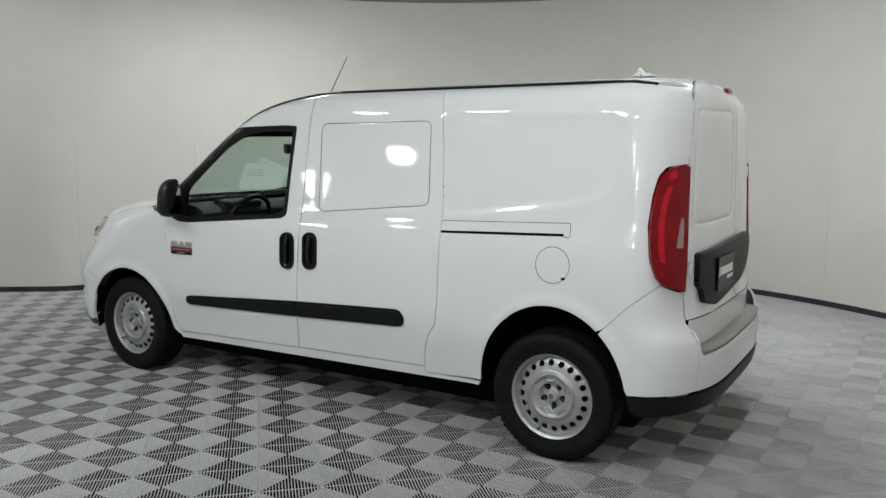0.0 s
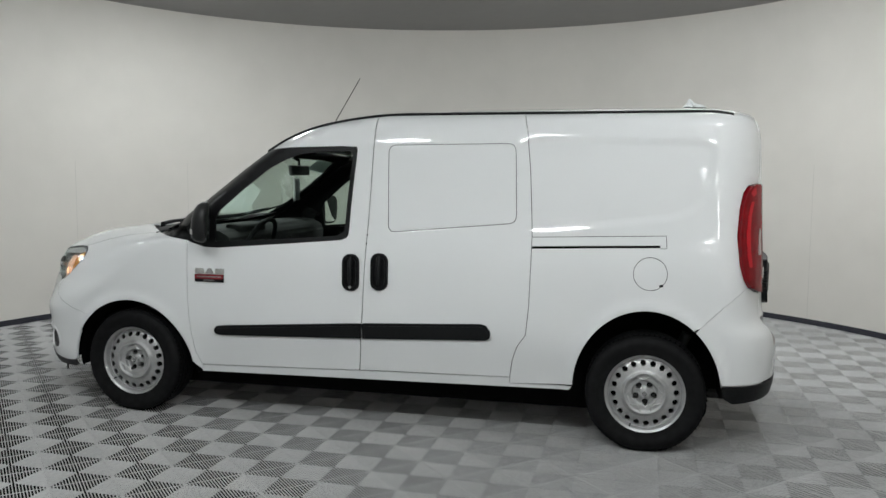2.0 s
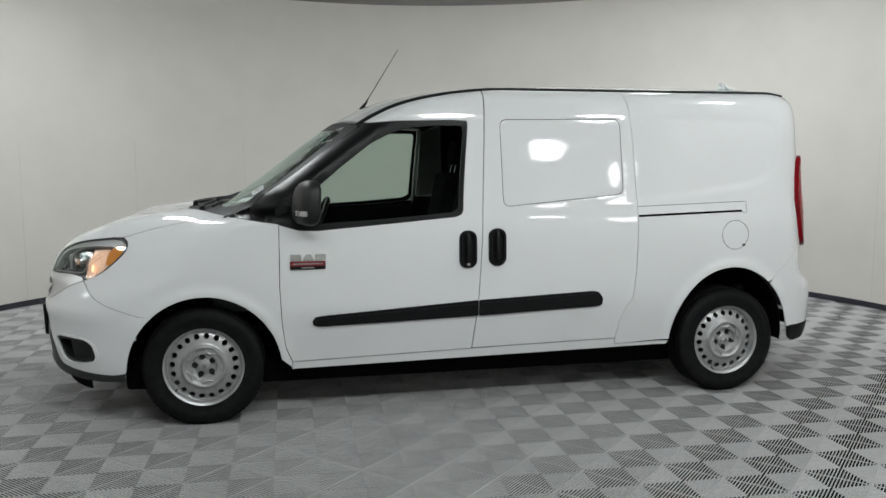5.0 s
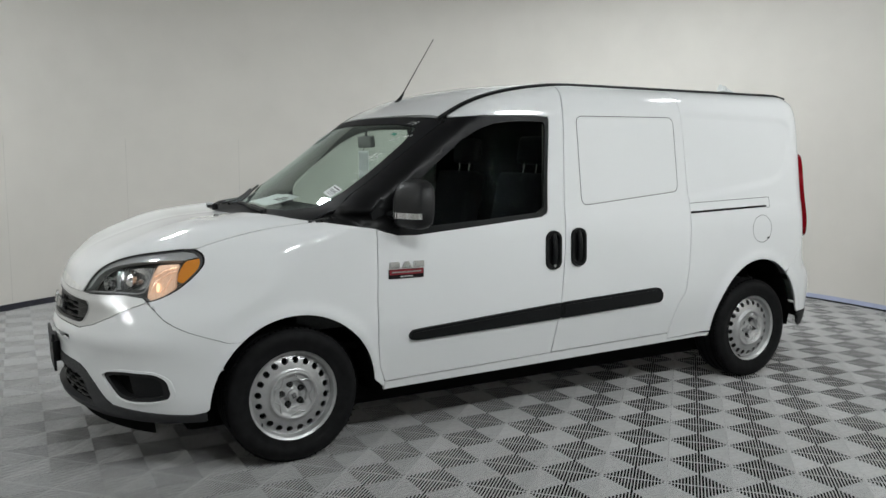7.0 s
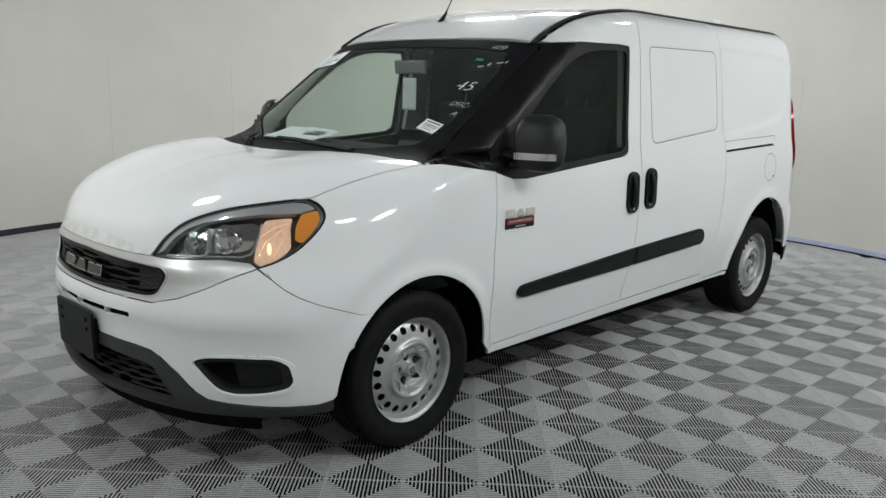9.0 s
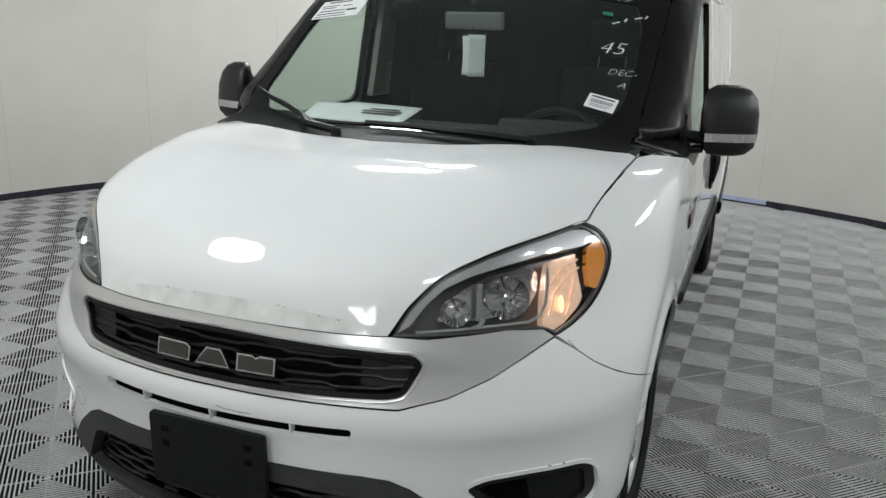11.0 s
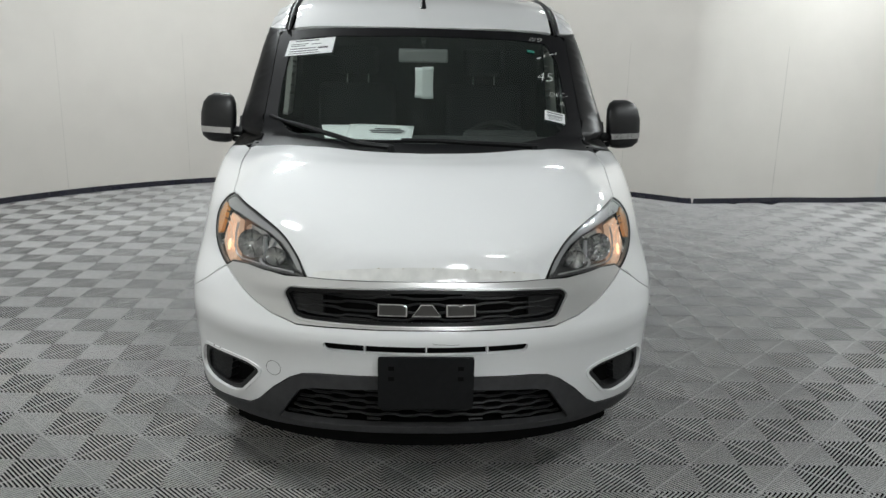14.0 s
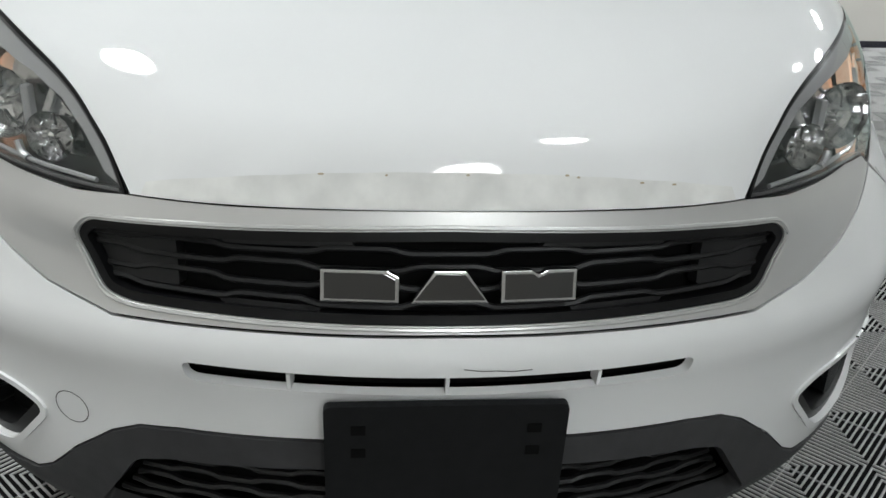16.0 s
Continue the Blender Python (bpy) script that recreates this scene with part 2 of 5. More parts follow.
# ---------- the van's body as one smooth form ----------
# x runs forward, y to the van's left, z up; the wheels stand at x = 1.555 and -1.555.
def pchip(xs, ys):
    """A smooth curve through points, with no overshoot."""
    xs, ys = np.array(xs, float), np.array(ys, float)
    h = np.diff(xs)
    s = np.diff(ys) / h
    m = np.zeros_like(xs)
    for i in range(1, len(xs) - 1):
        if s[i - 1] * s[i] > 0:
            w1, w2 = 2 * h[i] + h[i - 1], h[i] + 2 * h[i - 1]
            m[i] = (w1 + w2) / (w1 / s[i - 1] + w2 / s[i])
    m[0], m[-1] = s[0], s[-1]

    def f(x):
        x = np.clip(np.asarray(x, float), xs[0], xs[-1])
        i = np.clip(np.searchsorted(xs, x, side="right") - 1, 0, len(h) - 1)
        u = (x - xs[i]) / h[i]
        return ys[i] * (1 + 2 * u) * (1 - u) ** 2 + h[i] * m[i] * u * (1 - u) ** 2 + ys[i + 1] * u * u * (3 - 2 * u) + h[i] * m[i + 1] * u * u * (u - 1)

    return f


# profile of the nose, hood, windscreen and roof; of the tail; half width; roundness of the front in plan
nose = pchip([.18, .25, .30, .42, .50, .56, .60, .63, .66, .70, .78, .83, .88, .924, .956, .991, 1.03, 1.06, 1.10, 1.125, 1.142, 1.155, 1.25, 1.66, 1.705, 1.772, 1.815, 1.848, 1.875, 1.894, 1.902, 1.905],
             [2.40, 2.455, 2.485, 2.495, 2.495, 2.500, 2.509, 2.508, 2.497, 2.482, 2.464, 2.447, 2.432, 2.40, 2.345, 2.25, 2.125, 2.025, 1.86, 1.755, 1.65, 1.50, 1.35, .78, .70, .56, .40, .20, -.10, -.6, -1.2, -1.6])
tail = pchip([.18, .25, .31, .40, .55, .64, .68, .72, .78, .90, 1.20, 1.53, 1.70, 1.775, 1.83, 1.87, 1.895, 1.905],
             [-2.18, -2.22, -2.255, -2.275, -2.28, -2.27, -2.25, -2.215, -2.198, -2.192, -2.184, -2.174, -2.168, -2.155, -2.118, -2.055, -1.95, -1.83])
wide = pchip([.18, .27, .33, .45, .55, .65, .85, 1.0, 1.09, 1.16, 1.25, 1.45, 1.655, 1.72, 1.77, 1.80, 1.83],
             [.84, .868, .880, .889, .896, .901, .905, .901, .890, .876, .864, .842, .817, .803, .785, .763, .72])
bow = pchip([.18, .6, .70, .75, .793, .83, .87, .93, 1.0, 1.045, 1.09, 1.127, 1.145, 1.165, 1.25, 1.7, 1.8, 1.905],
            [.59, .60, .62, .68, .75, .80, .85, .88, .79, .70, .64, .70, .60, .34, .30, .30, .42, .6])


def eased(f, lo, hi, width, keep=None):
    """A curve smoothed over about the given width; from keep on it passes over into the curve itself."""
    xs = np.linspace(lo, hi, 1600)
    step = xs[1] - xs[0]
    k = int(4 * width / step)
    w = np.exp(-.5 * (np.arange(-k, k + 1) * step / width) ** 2)
    v = f(xs)
    ends = (2 * v[0] - v[k:0:-1], 2 * v[-1] - v[-2:-k - 2:-1])
    sm = np.convolve(np.concatenate([ends[0], v, ends[1]]), w / w.sum(), "valid")
    if keep is not None:
        t = np.clip((xs - keep) / .04, 0, 1)
        sm = sm + (v - sm) * t * t * (3 - 2 * t)
    if keep is None:
        return lambda x: np.interp(x, xs, sm)
    return lambda x: np.where(np.asarray(x) < keep + .04, np.interp(x, xs, sm), f(x))


nose, bow = eased(nose, .18, 1.905, .012, 1.05), eased(bow, .18, 1.905, .015, 1.05)


def half(z):
    z = np.asarray(z, float)
    return np.where(z <= 1.83, wide(np.minimum(z, 1.83)), .72 * np.sqrt(np.clip((1.905 - z) / .075, 0, 1)))


# the front is flatter in the middle at the height of the headlights
SWEEP_R = np.linspace(0, 1, 401)
SWEEP = pchip([0, .30, .46, .60, .70, .79, .90, 1], [0, .215, .375, .548, .680, .788, .90, 1])(SWEEP_R)
SWEEP_Z = pchip([.18, .66, .72, .79, .90, .96, 1.02, 1.905], [0, 0, .25, 1, 1, .45, 0, 0])


def swept(r, z):
    return r + SWEEP_Z(z) * (np.interp(r, SWEEP_R, SWEEP) - r)


def side_y(x, z):
    tf = np.clip((nose(z) - x) / bow(z), 0, 1)
    tr = np.clip((x - tail(z)) / .30, 0, 1)
    full = np.sqrt(1 - (1 - tf) ** 2)
    r, k = full + .05 * SWEEP_Z(z), SWEEP_Z(z)
    if np.any(k > 0):
        for _ in range(7):
            r = np.clip(full - k * (np.interp(r, SWEEP_R, SWEEP) - r), 0, 1)
    return half(z) * r * (1 - (1 - tr) ** 2) ** .25


def front_x(y, z):
    r = swept(np.clip(np.abs(y) / np.maximum(half(z), 1e-6), 0, 1), z)
    return nose(z) - bow(z) * (1 - np.sqrt(np.clip(1 - r * r, 0, 1)))


def back_x(y, z):
    r = np.clip(np.abs(y) / np.maximum(half(z), 1e-6), 0, 1)
    return tail(z) + .30 * (1 - np.sqrt(1 - r ** 4))


def rail_z(x, y=0.705):
    """Height at which the side turns into the roof."""
    lo, hi = np.full(np.shape(x), 1.2), np.full(np.shape(x), 1.9)
    for _ in range(30):
        mid = (lo + hi) / 2
        ok = side_y(x, mid) >= y
        lo, hi = np.where(ok, mid, lo), np.where(ok, hi, mid)
    return lo


def top_z(x, y):
    lo, hi = np.full(np.shape(x), 0.6), np.full(np.shape(x), 1.905)
    for _ in range(34):
        mid = (lo + hi) / 2
        ok = side_y(x, mid) * np.where((x < nose(mid)) & (x > tail(mid)), 1, 0) >= np.maximum(np.abs(y), 0.002)
        lo, hi = np.where(ok, mid, lo), np.where(ok, hi, mid)
    return lo


def soften(p, r=0.02, n=4):
    """Round each corner of an outline with about radius r."""
    out = []
    k = len(p)
    for i in range(k):
        a, b, c = np.array(p[i - 1], float), np.array(p[i], float), np.array(p[(i + 1) % k], float)
        u, v = a - b, c - b
        lu, lv = np.hypot(*u), np.hypot(*v)
        d = min(r, lu * 0.45, lv * 0.45)
        s, e = b + u / lu * d, b + v / lv * d
        for j in range(n + 1):
            t = j / n
            out.append(tuple((1 - t) ** 2 * s + 2 * t * (1 - t) * b + t * t * e))
    return out


def resample(p, step, closed=True):
    out = []
    p = [np.array(q, float) for q in p]
    for a, b in zip(p, p[1:] + (p[:1] if closed else [])):
        n = max(1, int(np.ceil(np.hypot(*(b - a)) / step)))
        out += [a + (b - a) * i / n for i in range(n)]
    if not closed:
        out.append(p[-1])
    keep = [out[0]]
    for q in out[1:]:
        if np.hypot(*(q - keep[-1])) > step * 0.12:
            keep.append(q)
    if closed and np.hypot(*(keep[-1] - keep[0])) < step * 0.12:
        keep.pop()
    return np.array(keep)


def area2(p):
    q = np.roll(p, -1, 0)
    return float(np.sum(p[:, 0] * q[:, 1] - q[:, 0] * p[:, 1]))


def inset(p, d):
    """Move an outline inwards by d (outwards for d < 0)."""
    p = np.array(p, float)
    s = 1 if area2(p) > 0 else -1
    t = np.roll(p, -1, 0) - np.roll(p, 1, 0)
    t /= np.maximum(np.hypot(t[:, 0], t[:, 1])[:, None], 1e-9)
    return p + s * d * np.stack([-t[:, 1], t[:, 0]], 1)


def within(p, pts):
    """Which points lie in the outline p."""
    x, y = pts[:, 0], pts[:, 1]
    r = np.zeros(len(pts), bool)
    for (x0, y0), (x1, y1) in zip(p, np.roll(p, -1, 0)):
        c = (y0 > y) != (y1 > y)
        if y1 != y0:
            r ^= c & (x < (x1 - x0) * (y - y0) / (y1 - y0) + x0)
    return r


def gap_to(p, pts):
    """Distance of points from the outline p, positive inside."""
    d = np.full(len(pts), 9.0)
    for a, b in zip(p, np.roll(p, -1, 0)):
        ab = b - a
        t = np.clip(((pts - a) @ ab) / max(ab @ ab, 1e-12), 0, 1)
        d = np.minimum(d, np.hypot(*(pts - a - t[:, None] * ab).T))
    return np.where(within(p, pts), d, -d)


def smooth01(t):
    t = np.clip(t, 0, 1)
    return t * t * (3 - 2 * t)


from mathutils.geometry import delaunay_2d_cdt


def triangulate(outline, holes, step, extra=()):
    loops = [outline] + list(holes)
    pts = np.concatenate(loops)
    edges, k = [], 0
    for lp in loops:
        n = len(lp)
        edges += [(k + i, k + (i + 1) % n) for i in range(n)]
        k += n
    lo, hi = outline.min(0), outline.max(0)
    gx, gy = np.meshgrid(np.arange(lo[0] + step / 2, hi[0], step), np.arange(lo[1] + step / 2, hi[1], step))
    g = np.stack([gx.ravel(), gy.ravel()], 1)
    if len(extra):
        g = np.concatenate([g] + list(extra))
    d = gap_to(outline, g)
    ok = d > step * 0.35 if not len(extra) else d > 0.006
    for h in holes:
        ok &= gap_to(h, g) < -(step * 0.35 if not len(extra) else 0.006)
    allp = np.concatenate([pts, g[ok]])
    vv, _, ff, _, _, _ = delaunay_2d_cdt([Vector(map(float, p)) for p in allp], edges, [], 0, 1e-7)
    v2 = np.array([(v.x, v.y) for v in vv])
    f2 = np.array([f for f in ff if len(f) == 3])
    c = v2[f2].mean(1)
    ok = within(outline, c)
    for h in holes:
        ok &= ~within(h, c)
    return v2, f2[ok]


# raised and sunk shapes in the van's sides, in x and z
WELLS = ((1.545, 0.29, 0.405, 0.42), (-1.555, 0.33, 0.387, 0.45))
QUARTER_FIELD = soften([(-0.90, 1.695), (-1.81, 1.672), (-1.885, 1.63), (-1.855, 1.44), (-1.80, 1.325), (-1.68, 1.275), (-1.1, 1.2), (-0.90, 1.185)], 0.06)
DOOR_FIELD = soften([(-0.103, 1.658), (-0.832, 1.666), (-0.848, 1.229), (-0.116, 1.164)], 0.045)
REAR_FIELD = soften([(.562, 1.71), (-.03, 1.72), (-.03, 1.185), (.615, 1.178)], .05)
RF = resample(REAR_FIELD, .02)
QF, DF = resample(QUARTER_FIELD, 0.02), resample(DOOR_FIELD, 0.02)


def side_relief(x, z):
    pts = np.stack([x, z], 1)
    d = np.zeros(len(x))
    near = (x < -0.8) & (z > 1.1)
    if near.any():
        d[near] -= 0.007 * smooth01((gap_to(QF, pts[near]) + 0.025) / 0.055)
    near = (x < 0) & (x > -1) & (z > 1.1)
    if near.any():
        g = gap_to(DF, pts[near])
        d[near] -= 0.002 * np.exp(-(g / 0.006) ** 2)
    for cx, cz, a, b in WELLS:
        r = (np.hypot((x - cx) / a, (z - cz) / b) - 1) * 0.42
        d += 0.012 * np.exp(-((r - 0.012) / 0.035) ** 2) * (x < 1.9)
    # the lower body draws in towards the sills
    d -= 0.034 * smooth01((0.64 - z) / 0.36) * smooth01((1.95 - x) / 0.5) * smooth01((x + 1.9) / 0.3)
    return d


# raised shoulders of the hood
LIFT_X = pchip([1.40, 1.42, 1.5, 1.6, 1.7, 1.85, 2.0, 2.16, 2.3, 2.34, 2.375, 2.42], [0, 0, .012, .03, .045, .062, .078, .07, .044, .022, 0, 0])
LIFT_Y = pchip([0, .15, .3, .45, .58, .64, .70, .78, .87, .9], [0, .09, .34, .79, 1, .95, .72, .35, 0, 0])
LIFT_X, LIFT_Y = eased(LIFT_X, 1.3, 2.5, .03), eased(LIFT_Y, 0, .9, .04)


def lift(x, y):
    a = np.clip(np.abs(y), 0, .9)
    mid = .42 * smooth01((x - 1.66) / .26) * (1 - smooth01((a - .38) / .26))
    return np.where((x > 1.4) & (x < 2.42), LIFT_X(np.clip(x, 1.4, 2.42)), 0) * (mid + (1 - mid) * LIFT_Y(a))


def solve(f, lo, hi):
    lo, hi = np.array(lo, float), np.array(hi, float)
    for _ in range(28):
        mid = (lo + hi) / 2
        up = f(mid) > 0
        lo, hi = np.where(up, mid, lo), np.where(up, hi, mid)
    return (lo + hi) / 2


def nose_x(y, z):
    """Front of the body with the raised hood shoulders."""
    y, z = np.asarray(y, float), np.asarray(z, float)
    old = front_x(y, z)
    k = smooth01((z - .80) / .10)
    if not ((z > .80) & (z < 1.06) & (old < 2.42)).any():
        return old
    new_x = solve(lambda x: front_x(y, z - k * lift(x, y)) - x, old, np.maximum(old, 2.45))
    return np.where((z > .80) & (z < 1.06) & (old < 2.42), new_x, old)


def surface(kind, p):
    """Points of the body for plan or elevation coordinates p: L/R side (x, z), F/B front and back (y, z), T top (x, y)."""
    a, b = p[:, 0], p[:, 1]
    if kind in "LR":
        y = side_y(a, b)
        m = (a > 1.4) & (a < 2.42) & (b > .80) & (b < 1.13)
        if m.any():
            am, zm = a[m], b[m]
            ramp = smooth01((zm - .80) / .10)
            up = solve(lambda q: side_y(am, zm - ramp * lift(am, q)) - q, np.full(len(am), .60), np.full(len(am), .95))
            y = y.copy()
            y[m] = np.maximum(up, y[m])
        y = y + side_relief(a, b)
        return np.stack([a, y if kind == "L" else -y, b], 1)
    if kind == "F":
        return np.stack([nose_x(a, b), a, b], 1)
    if kind == "B":
        return np.stack([back_x(a, b) + .005 * np.exp(-(gap_to(RF, p) / .007) ** 2), a, b], 1)
    return np.stack([a, b, top_z(a, b) + lift(a, b)], 1)


def surface_normal(kind, p, e=0.002):
    da, db = np.array([e, 0]), np.array([0, e])
    u = surface(kind, p + da) - surface(kind, p - da)
    v = surface(kind, p + db) - surface(kind, p - db)
    n = np.cross(u, v)
    n /= np.maximum(np.linalg.norm(n, axis=1)[:, None], 1e-12)
    want = {"L": (0, 1, 0), "R": (0, -1, 0), "F": (1, 0, 0), "B": (-1, 0, 0), "T": (0, 0, 1)}[kind]
    flip = n @ np.array(want) < 0
    n[flip] *= -1
    return n


def patch(kind, outline, holes=(), step=0.05, gap=0.0025, edge=0.02, depth=0.014, shift=0.0, extra=(), keep=9.0):
    """A sheet of the body inside an outline, with its edges turned in. Returns points, faces and normals."""
    o = resample(outline, edge)
    o = np.where((np.abs(np.abs(o[:, 0]) - keep) < 1e-4)[:, None], o, inset(o, gap))
    hs = [inset(resample(h, edge), -gap) for h in holes]
    v2, f = triangulate(o, hs, step, extra)
    n = surface_normal(kind, v2)
    v = surface(kind, v2) + n * shift
    t = np.cross(v[f[:, 1]] - v[f[:, 0]], v[f[:, 2]] - v[f[:, 0]])
    flip = np.sum(t * n[f].mean(1), 1) < 0
    f[flip] = f[flip][:, ::-1]
    faces = [tuple(q) for q in f]
    count = {}
    for q in faces:
        for a, b in zip(q, q[1:] + q[:1]):
            key = (min(a, b), max(a, b))
            count[key] = None if key in count else (a, b)
    rim = [e for e in count.values() if e]
    if depth and rim:
        ids = sorted({i for e in rim for i in e})
        at = {i: len(v) + k for k, i in enumerate(ids)}
        out = np.zeros((len(v), 3))
        for a, b in rim:
            c = np.cross(v[b] - v[a], n[a])
            out[a] += c
            out[b] += c
        out /= np.maximum(np.linalg.norm(out, axis=1)[:, None], 1e-12)
        m = len(ids)
        v = np.concatenate([v, v[ids], v[ids] - n[ids] * depth])
        n = np.concatenate([n, out[ids], out[ids]])
        for a, b in rim:
            faces.append((at[b], at[a], at[a] + m, at[b] + m))
    return v, faces, n


def joined(*sheets):
    vs, fs, ns, k = [], [], [], 0
    for v, f, n in sheets:
        vs.append(v)
        ns.append(n)
        fs += [tuple(i + k for i in q) for q in f]
        k += len(v)
    return np.concatenate(vs), fs, np.concatenate(ns)


def sheet(name, data, mat, parent, label=""):
    v, f, n = data
    return mesh_object(name, v, f, mat, parent, label, n)


def arch(i, a0, a1, n=26):
    cx, cz, a, b = WELLS[i]
    return [(cx + a * math.cos(radians(t)), cz + b * math.sin(radians(t))) for t in np.linspace(a0, a1, n)]


def at_front(y, z, off=0.0):
    """A point on the nose and its outward normal."""
    p = np.array([[y, z]], float)
    n = surface_normal("F", p)[0]
    return Vector(surface("F", p)[0] + n * off), Vector(n)


def at_side(x, z, off=0.0, kind="L"):
    p = np.array([[x, z]], float)
    n = surface_normal(kind, p)[0]
    return Vector(surface(kind, p)[0] + n * off), Vector(n)


def facing(p, n, up=(0, 0, 1)):
    """Pose at p whose local z is n and local y is near up."""
    z = Vector(n).normalized()
    x = Vector(up).cross(z).normalized()
    y = z.cross(x)
    return Matrix.Translation(p) @ Matrix((x, y, z)).transposed().to_4x4()


# ---------- the room: curved wall, ceiling, floor ----------
# The wall is a round of radius 4.5 behind the van; its left side is widened, unseen, past the camera path.
reach = pchip([-180, -150, -120, -90, -60, -30, -14, -6, 2, 12, 30, 60, 90, 112, 118, 121, 124, 128, 132, 136, 150, 180],
              [4.50, 4.58, 4.60, 4.62, 4.60, 4.56, 4.56, 4.70, 5.45, 6.0, 7.4, 9.0, 8.8, 8.8, 8.3, 6.9, 6.05, 5.42, 4.86, 4.48, 4.42, 4.50])


def plan(a, r=0.0):
    k = float(reach((a + 180) % 360 - 180)) + r
    return (CENTRE[0] + k * math.cos(radians(a)), CENTRE[1] + k * math.sin(radians(a)))


def ring_strip(name, z0, z1, r0, r1, mat, label, category, lip=0.0, a0=-180, a1=180):
    """A strip of wall between two heights, r0 to r1 deep, from one angle to another."""
    whole = a1 - a0 == 360
    angles = np.linspace(a0, a1, max(1, round((a1 - a0) / 1.5)) + 1)
    if whole:
        angles = angles[:-1]
    v, f = [], []
    prof = [(r0, z0), (r0 + lip, z1), (r1, z1), (r1, z0)]
    for a in angles:
        for r, z in prof:
            v.append((*plan(a, r), z))
    n, k = len(angles), len(prof)
    for i in range(n if whole else n - 1):
        for j in range(k):
            f.append((i * k + j, i * k + (j + 1) % k, ((i + 1) % n) * k + (j + 1) % k, ((i + 1) % n) * k + j))
    ob = mesh_object(name, v, f, mat, smooth=True)
    ob.data.set_sharp_from_angle(angle=radians(40))
    return tagged(ob, label, category, kind="structure")


ring_strip("wall_1", 0.0, CEILING + 0.05, 0.0, 0.15, WALL, "smooth warm grey painted curved studio wall", "wall", a0=123, a1=375)
# unseen closing wall, added pale so that it throws light back on van and floor
ring_strip("wall_2", 0.0, CEILING + 0.05, 0.0, 0.15, BOUNCE_WALL, "plain pale wall added out of view to bounce light", "wall", a0=15, a1=123)
ring_strip("wall_panel", 1.63, CEILING + 0.04, -0.004, -0.0005, WALL, "smooth warm grey upper wall panel", "wall", a0=123, a1=375)
ring_strip("baseboard", 0.0, 0.056, -0.012, -0.0005, BASE, "glossy black baseboard strip along the curved wall", "baseboard", lip=0.004, a0=-171, a1=160)
# the grazing sheen on this stretch of baseboard is painted in as pale blue
ring_strip("baseboard_2", 0.016, 0.056, -0.012, -0.0005, SHEEN_BASE, "short baseboard piece with a pale blue sheen as its colour", "baseboard", lip=0.004, a0=160, a1=189)
ring_strip("baseboard_3", 0.0, 0.016, -0.010, -0.0005, BASE, "black foot strip under the pale baseboard", "baseboard", a0=160, a1=189)
for a in range(129, 375, 16):
    ring_strip("trim", .058, 1.62, -0.0012, -0.0004, JOINT, "thin upright joint between wall panels", "trim", a0=a, a1=a + .05)
angles = np.linspace(-180, 180, 241)[:-1]
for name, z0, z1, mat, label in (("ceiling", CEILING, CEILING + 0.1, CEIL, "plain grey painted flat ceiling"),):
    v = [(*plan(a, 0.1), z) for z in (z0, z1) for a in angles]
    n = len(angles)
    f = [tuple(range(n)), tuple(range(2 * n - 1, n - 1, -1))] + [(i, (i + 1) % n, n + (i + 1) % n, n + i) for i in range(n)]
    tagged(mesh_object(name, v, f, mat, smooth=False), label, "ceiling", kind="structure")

# flush round ceiling lights, some of them added only to brighten walls and van
CEILING_LIGHTS = [(-2.3, -1.5), (-1.2, -1.6), (-0.6, 4.2), (-2.4, 4.4), (0.9, 4.3)]


def ceiling_light():
    ob = thing("ceiling_light", "round white domed ceiling light", "ceiling light", "ceiling lights")
    bm = bmesh.new()
    lathe(bm, [(.28, .012), (.28, -.010), (.298, -.014), (.308, -.008), (.308, .012)], Matrix.Identity(4), 40)
    part("frame", bm, STEEL, ob, "thin metal frame", True)
    bm = bmesh.new()
    lathe(bm, [(.001, -.14), (.084, -.133), (.161, -.112), (.224, -.077), (.266, -.035), (.281, -.002)], Matrix.Identity(4), 40)
    part("diffuser", bm, LIGHT_DOME, ob, "glowing white diffuser", True)
    return ob


lamp0 = ceiling_light()
lamp0.location = (*CEILING_LIGHTS[0], CEILING - .002)
for x, y in CEILING_LIGHTS[1:]:
    copy_thing(lamp0, pose(x, y, CEILING - .002))
# flattened fill light with no known source, brightens back wall and hood side
copy_thing(lamp0, pose(2.35, -1.7, CEILING - .002) @ Matrix.Diagonal((1.08, 1.08, .5, 1)))
copy_thing(lamp0, pose(1.8, 3.4, CEILING - .002) @ Matrix.Scale(.65, 4))
copy_thing(lamp0, pose(4.3, 1.25, CEILING - .002) @ Matrix.Scale(.8, 4))
copy_thing(lamp0, pose(-2.5, 1.6, CEILING - .002) @ Matrix.Scale(.6, 4))


